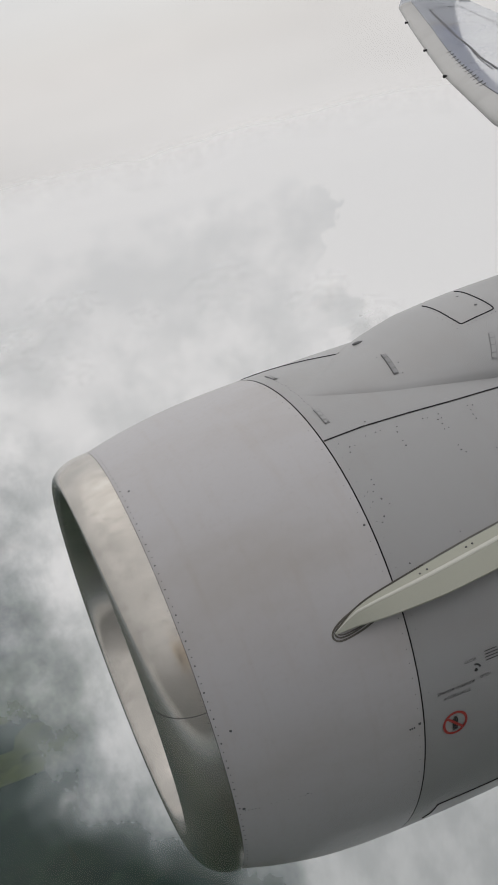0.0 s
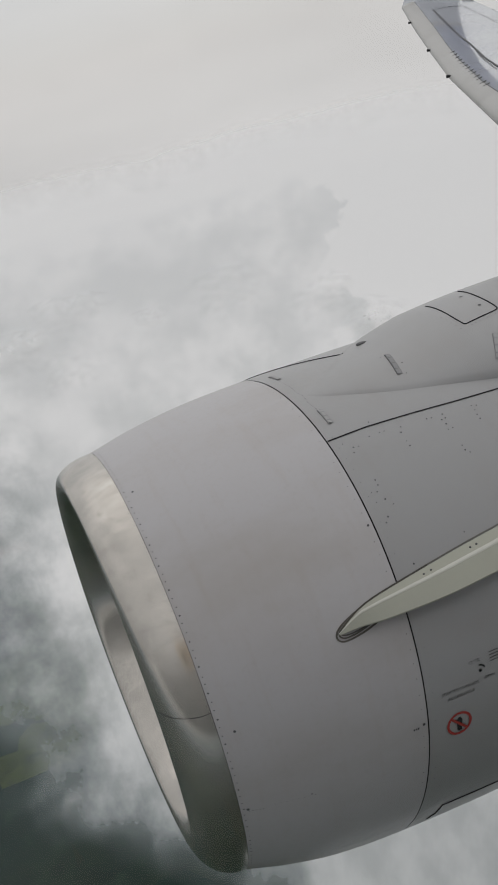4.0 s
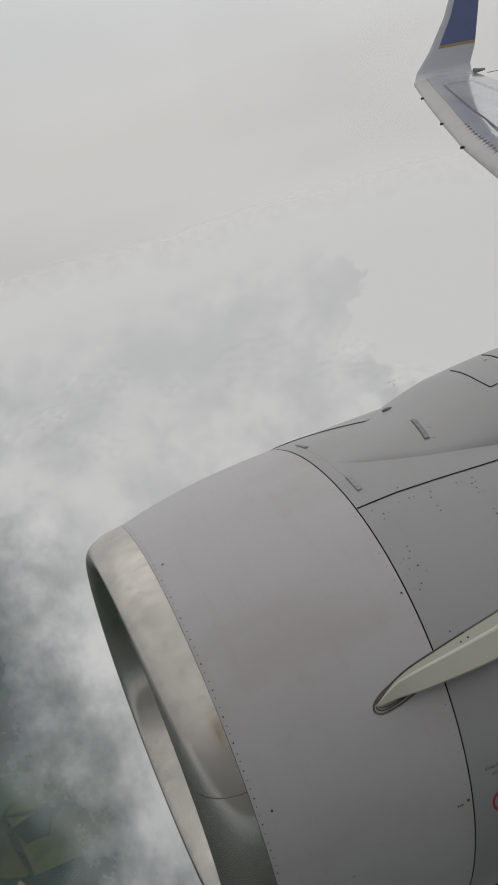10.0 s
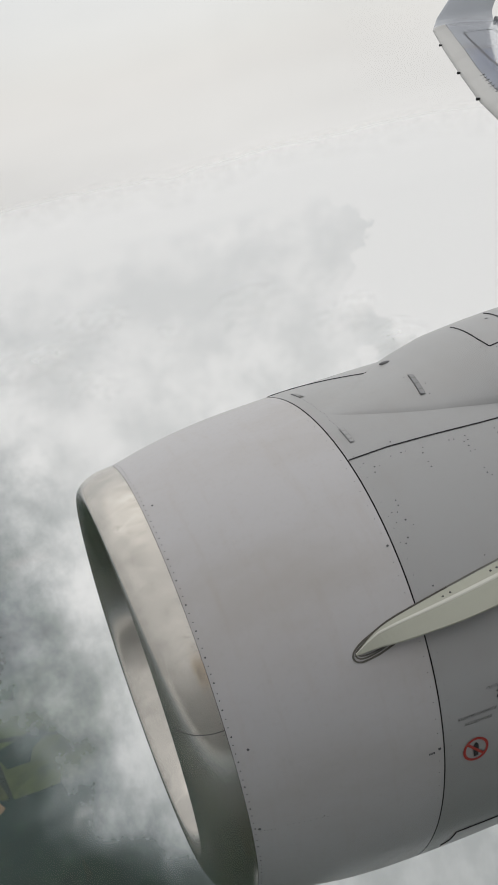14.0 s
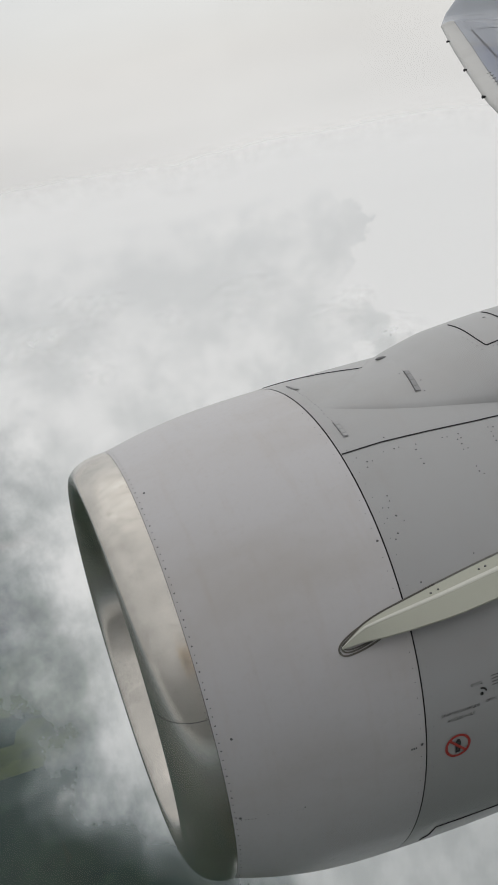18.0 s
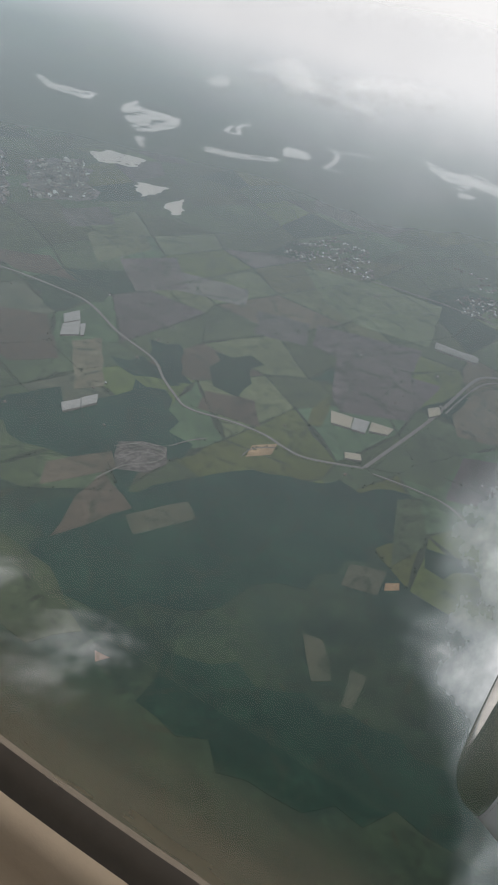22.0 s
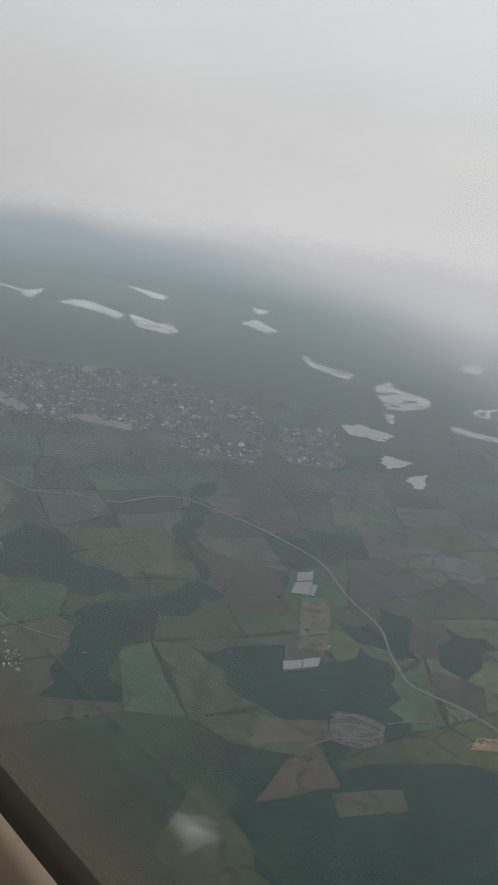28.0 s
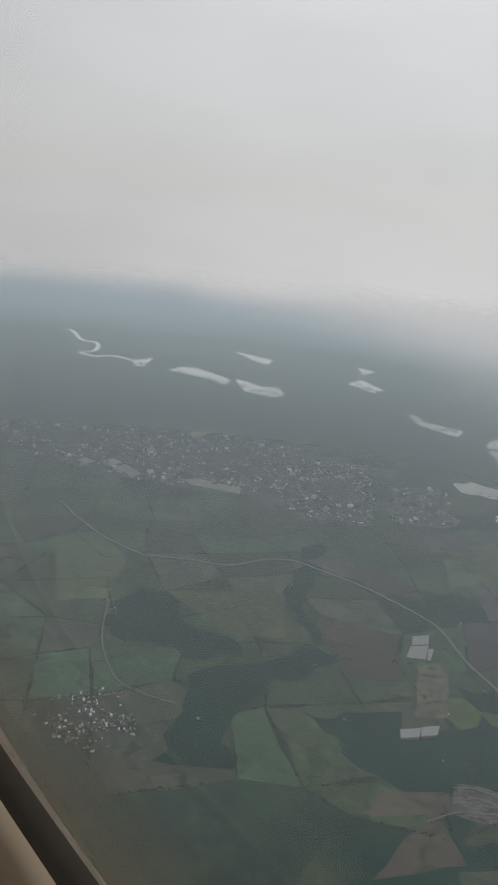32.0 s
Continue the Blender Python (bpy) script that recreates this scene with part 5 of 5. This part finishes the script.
def slat_end(y):
    """The chord fraction at which the slat ends and the upper skin begins."""
    return float(np.interp(y, (8.3, 9.5, 10.8, 11.9, 13.0, 14.6, 15.25), (0.065, 0.088, 0.104, 0.13, 0.156, 0.18, 0.19)))


def wing_sheet(f0, f1, n, top=True, y0=2.6, y1=15.25, k=34, lift=0.0):
    return loft([[foil(y, f, top) + Vector((0, 0, lift)) for y in np.linspace(y0, y1, k)] for f in np.linspace(f0, f1, n)])


wing = thing("wing", "pale grey aeroplane wing with an upturned blue-tipped winglet", "wing", AIR)
nose = [[foil(y, slat_end(y) * k, True) for y in np.linspace(2.6, 15.25, 34)] for k in (1.0, 0.8, 0.6, 0.4, 0.2, 0.07)] + \
       [[foil(y, f, True) for y in np.linspace(2.6, 15.25, 34)] for f in (0.0,)] + \
       [[foil(y, f, False) for y in np.linspace(2.6, 15.25, 34)] for f in (0.004, 0.02, 0.06, 0.12)]
slat = child("slat", mesh_of("slat", *loft(nose), M_SLAT, True), wing, "cream-grey leading edge slat")
child("upper_skin", mesh_of("upper_skin", *loft([[foil(y, slat_end(y) + 0.003 + (0.717 - slat_end(y)) * k, True) for y in np.linspace(2.6, 15.25, 34)] for k in np.linspace(0, 1, 12)]), M_WING, True), wing)
child("aileron", mesh_of("aileron", *wing_sheet(0.724, 1.0, 8, y0=9.0), M_WING, True), wing)
child("flap", mesh_of("flap", *wing_sheet(0.724, 1.0, 8, y1=8.98), M_WING, True), wing)
child("lower_skin", mesh_of("lower_skin", *wing_sheet(0.12, 1.0, 10, False), M_WING, True), wing)
child("gap_backing", mesh_of("gap_backing", *wing_sheet(0.05, 0.76, 8, lift=-0.006), M_DARK), wing)


def wing_line(pts, width):
    """A dark panel joint drawn as a narrow raised strip through span and chord fractions."""
    fine = [(y0 + (y1 - y0) * k / 8, f0 + (f1 - f0) * k / 8) for (y0, f0), (y1, f1) in zip(pts, pts[1:]) for k in range(8)] + [pts[-1]]
    verts, faces = [], []
    for i, (y, f) in enumerate(fine):
        p = foil(y, f, True) + Vector((0, 0, 0.006))
        t = (foil(*fine[min(i + 1, len(fine) - 1)], True) - foil(*fine[max(i - 1, 0)], True)).normalized()
        n = Vector((-t.y, t.x, 0)) * width / 2
        verts += [p - n, p + n]
        if i:
            faces.append((2 * i - 2, 2 * i - 1, 2 * i + 1, 2 * i))
    child("panel_joint", mesh_of("panel_joint", verts, faces, M_STUD), wing)


wing_line([(14.18, 0.307), (10.93, 0.251), (8.68, 0.186), (6.0, 0.15)], 0.02)
wing_line([(14.18, 0.307), (14.28, 0.5), (14.33, 0.7)], 0.02)
wing_line([(14.2, 0.704), (12.51, 0.758), (9.0, 0.8)], 0.008)
wing_line([(10.35, 0.226), (8.65, 0.166)], 0.01)
# row of small grey tabs along the slat's rear edge
for k in range(13):
    y = 10.7 - 0.22 * k - 0.05 * math.sin(3.1 * k)
    p, q = foil(y, slat_end(y) - 0.012, True), foil(y - 0.03, slat_end(y) + 0.012, True)
    h = Vector((0, 0, 0.016))
    child("vortex_tab", mesh_of("vortex_tab", [p, q, q + h, p + h * 0.3, p + Vector((0, .012, 0)), q + Vector((0, .012, 0)), q + h + Vector((0, .012, 0)), p + h * 0.3 + Vector((0, .012, 0))],
          [(0, 1, 2, 3), (7, 6, 5, 4), (0, 4, 5, 1), (1, 5, 6, 2), (2, 6, 7, 3), (3, 7, 4, 0)], M_LATCH), wing)
for y in (13.89, 11.66, 9.62):
    bm = bmesh.new()
    bmesh.ops.create_cone(bm, cap_ends=True, segments=10, radius1=0.02, radius2=0.012, depth=0.05, matrix=Matrix.Translation(foil(y, 0.004, True) + Vector((-0.02, 0, 0))) @ Matrix.Rotation(math.pi / 2, 4, "Y"))
    child("edge_stud", bm_mesh("edge_stud", bm, M_DARK), slat)

# winglet: leading edge x, trailing edge x, span, height
TIPS = [(9.38, 10.78, 15.25, 0.26), (9.48, 10.76, 15.36, 0.33), (9.60, 10.80, 15.44, 0.47), (9.94, 10.99, 15.5, 0.78), (10.42, 11.20, 15.6, 1.35), (10.8, 11.42, 15.72, 1.95), (11.1, 11.6, 15.8, 2.45)]


def winglet_point(v, f, off):
    k = [float(np.interp(v, range(len(TIPS)), [t[i] for t in TIPS])) for i in range(4)]
    th = 0.05 * math.sin(math.pi * min(1, f ** 0.6)) * off
    return Vector((k[0] + (k[1] - k[0]) * f, k[2] - th, k[3] + (th if v < 1.5 else 0)))


fr = [1, 0.8, 0.55, 0.3, 0.15, 0.06, 0.015, 0]
rows = [[winglet_point(v, f, 1) for f in fr] + [winglet_point(v, f, -1) for f in fr[::-1][1:]] for v in np.linspace(0, 6, 25)]
tip = child("winglet", mesh_of("winglet", *loft(rows), M_WING, True), wing)
fb = np.linspace(0.16, 0.995, 9)
child("blue_panel", mesh_of("blue_panel", *loft([[winglet_point(v, f, 1) - Vector((0, 0.004, 0)) for f in fb] for v in np.linspace(3.15, 6, 14)]), M_BLUE, True), tip, "deep blue painted upper winglet")
child("gold_line", mesh_of("gold_line", *loft([[winglet_point(v, f, 1) - Vector((0, 0.005, 0)) for f in fb] for v in (3.07, 3.15)]), M_GOLD, True), tip, "thin gold line")
bm = bmesh.new()
bmesh.ops.create_cone(bm, cap_ends=True, segments=12, radius1=0.05, radius2=0.02, depth=0.24, matrix=Matrix.Translation((10.86, 15.25, 0.3)) @ Matrix.Rotation(math.pi / 2, 4, "Y"))
child("tip_light_fairing", bm_mesh("tip_light_fairing", bm, M_LATCH), wing)
for k in range(3):
    bm = bmesh.new()
    bmesh.ops.create_cone(bm, cap_ends=True, segments=6, radius1=0.008, radius2=0.004, depth=0.25, matrix=Matrix.Translation((10.98, 15.0 - 0.5 * k, 0.22 - 0.06 * k)) @ Matrix.Rotation(math.pi / 2, 4, "Y"))
    child("static_wick", bm_mesh("static_wick", bm, M_DARK), wing)

# ---- the cabin window ----
WIN = AIR @ Matrix.Translation((0.1018, 0.0268, -0.0304)) @ Matrix.Rotation(0.0854, 4, "Z")


def oval_ring(g, y, n=96):
    """The window's outline, grown by g: low below, taller above, longer aft."""
    out = []
    for t in np.linspace(0, 2 * math.pi, n + 1):
        c, s = math.cos(t), math.sin(t)
        out.append(Vector((((0.2287 if c < 0 else 0.2682) + g) * math.copysign(abs(c) ** (2 / 2.98), c), y, ((0.2713 if s > 0 else 0.1387) + g) * math.copysign(abs(s) ** (2 / 2.98), s))))
    return out


def reveal(steps):
    return loft([oval_ring(g, y) for g, y in steps])


window = thing("window_1", "oval cabin window with a beige surround and dark seal", "window", WIN, kind="structure")
child("seal", mesh_of("seal", *reveal([(-0.007, 0.009), (-0.006, 0.005), (-0.0040, 0.0020), (0.0000, -0.0015)]), M_SEALW, True), window, "dark rubber window seal")
child("frame", mesh_of("frame", *reveal([(0.04, 0.036), (0.034, 0.016), (0.0, 0.012), (-0.007, 0.009)]), M_FRAME, True), window, "brown inner window frame")
glass = child("pane", mesh_of("pane", oval_ring(0.036, 0.034)[:-1], [tuple(range(96))], M_PANE), window, "clear window pane")
glass.visible_shadow = False
# the trim's blurred reflection in the pane, painted as a brown rim that strengthens towards the seal
rim_steps = [(-0.052, 0.0), (-0.043, 0.08), (-0.033, 0.27), (-0.02, 0.38), (-0.01, 0.52), (0.0, 0.62), (0.035, 0.66)]
# the painted reflection is stronger along the lower edge
lower_gain = [0.25 + 0.75 * max(0.0, -math.sin(t)) ** 1.5 for t in np.linspace(0, 2 * math.pi, 97)]
trim_reflex = mesh_of("clouded_rim", *reveal([(g, 0.02) for g, _ in rim_steps]), M_REFLEX, True)
trim_reflex.attributes.new("trim_reflex", "FLOAT", "POINT").data.foreach_set("value", [f * k for _, f in rim_steps for k in lower_gain])
reflex_ob = child("clouded_rim", trim_reflex, window, "brownish trim reflection painted along the pane's rim")
reflex_ob.visible_shadow = False
child("surround", mesh_of("surround", *reveal([(-0.0015, 0.0005), (-0.0010, -0.0025), (0.0025, -0.0070), (0.013, -0.009), (0.02, -0.014), (0.03, -0.028), (0.038, -0.034), (0.055, -0.037), (0.075, -0.037)]), M_TRIM, True), window, "beige plastic surround")
wall_rows = [oval_ring(0.07, -0.037), [Vector((0.75 * math.copysign(min(1, abs(math.cos(t)) * 1.42), math.cos(t)), -0.04, 0.75 * math.copysign(min(1, abs(math.sin(t)) * 1.42), math.sin(t)))) for t in np.linspace(0, 2 * math.pi, 97)]]
cabin = new("wall_cabin", mesh_of("wall_cabin", *loft(wall_rows), M_TRIM))
cabin.matrix_world = WIN
tagged(cabin, "beige cabin side wall panel round the window", "wall", kind="structure")

# an unseen box for the cabin behind the eye, lined pale to bounce light
for nm, pts in (("ceiling", [(-0.75, 0.75), (0.75, 0.75)]), ("floor", [(0.75, -0.75), (-0.75, -0.75)]), ("wall_forward", [(-0.75, -0.75), (-0.75, 0.75)]), ("wall_aft", [(0.75, 0.75), (0.75, -0.75)])):
    (x0, z0), (x1, z1) = pts
    ob = new(nm, mesh_of(nm, [(x0, -0.04, z0), (x1, -0.04, z1), (x1, -1.3, z1), (x0, -1.3, z0)], [(0, 1, 2, 3)], M_LINING))
    ob.matrix_world = WIN
    tagged(ob, "plain cabin lining, unseen, pale to bounce light", "cabin lining", kind="structure")
# added opening in the unseen inner wall lets daylight reach the trim
ob = new("wall_inner", mesh_of("wall_inner", [(-0.75, -1.3, -0.75), (0.75, -1.3, -0.75), (0.75, -1.3, 0.75), (-0.75, -1.3, 0.75), (-0.5, -1.3, -0.05), (0.5, -1.3, -0.05), (0.5, -1.3, 0.5), (-0.5, -1.3, 0.5)],
                               [(0, 1, 5, 4), (1, 2, 6, 5), (2, 3, 7, 6), (3, 0, 4, 7)], M_LINING))
ob.matrix_world = WIN
tagged(ob, "plain cabin lining, unseen, pale to bounce light", "cabin lining", kind="structure")

# the fuselage skin outside, with the window's opening left out
hull_x = [-14, -9, -5, -2.5, -1.2, -0.6, -0.28, 0.64, 1.0, 1.6, 3, 5, 8, 12, 16]
hull_z = [-2.35, -2.2, -1.95, -1.6, -1.2, -0.9, -0.65, -0.42, 0.36, 0.55, 0.8, 1.05, 1.25, 1.37]
verts, faces = [], []
for z in hull_z:
    for x in hull_x:
        verts.append((x, math.sqrt(max(0.0, 1.88 ** 2 - (z + 0.5) ** 2)) - 1.775, z))
n = len(hull_x)
for i in range(len(hull_z) - 1):
    for j in range(n - 1):
        if not (hull_x[j] == -0.28 and hull_z[i] == -0.42):
            faces.append((i * n + j, i * n + j + 1, (i + 1) * n + j + 1, (i + 1) * n + j))
hull = new("fuselage", mesh_of("fuselage", verts, faces, M_HULL, True))
hull.matrix_world = AIR
tagged(hull, "white painted aeroplane fuselage side", "fuselage", kind="structure")
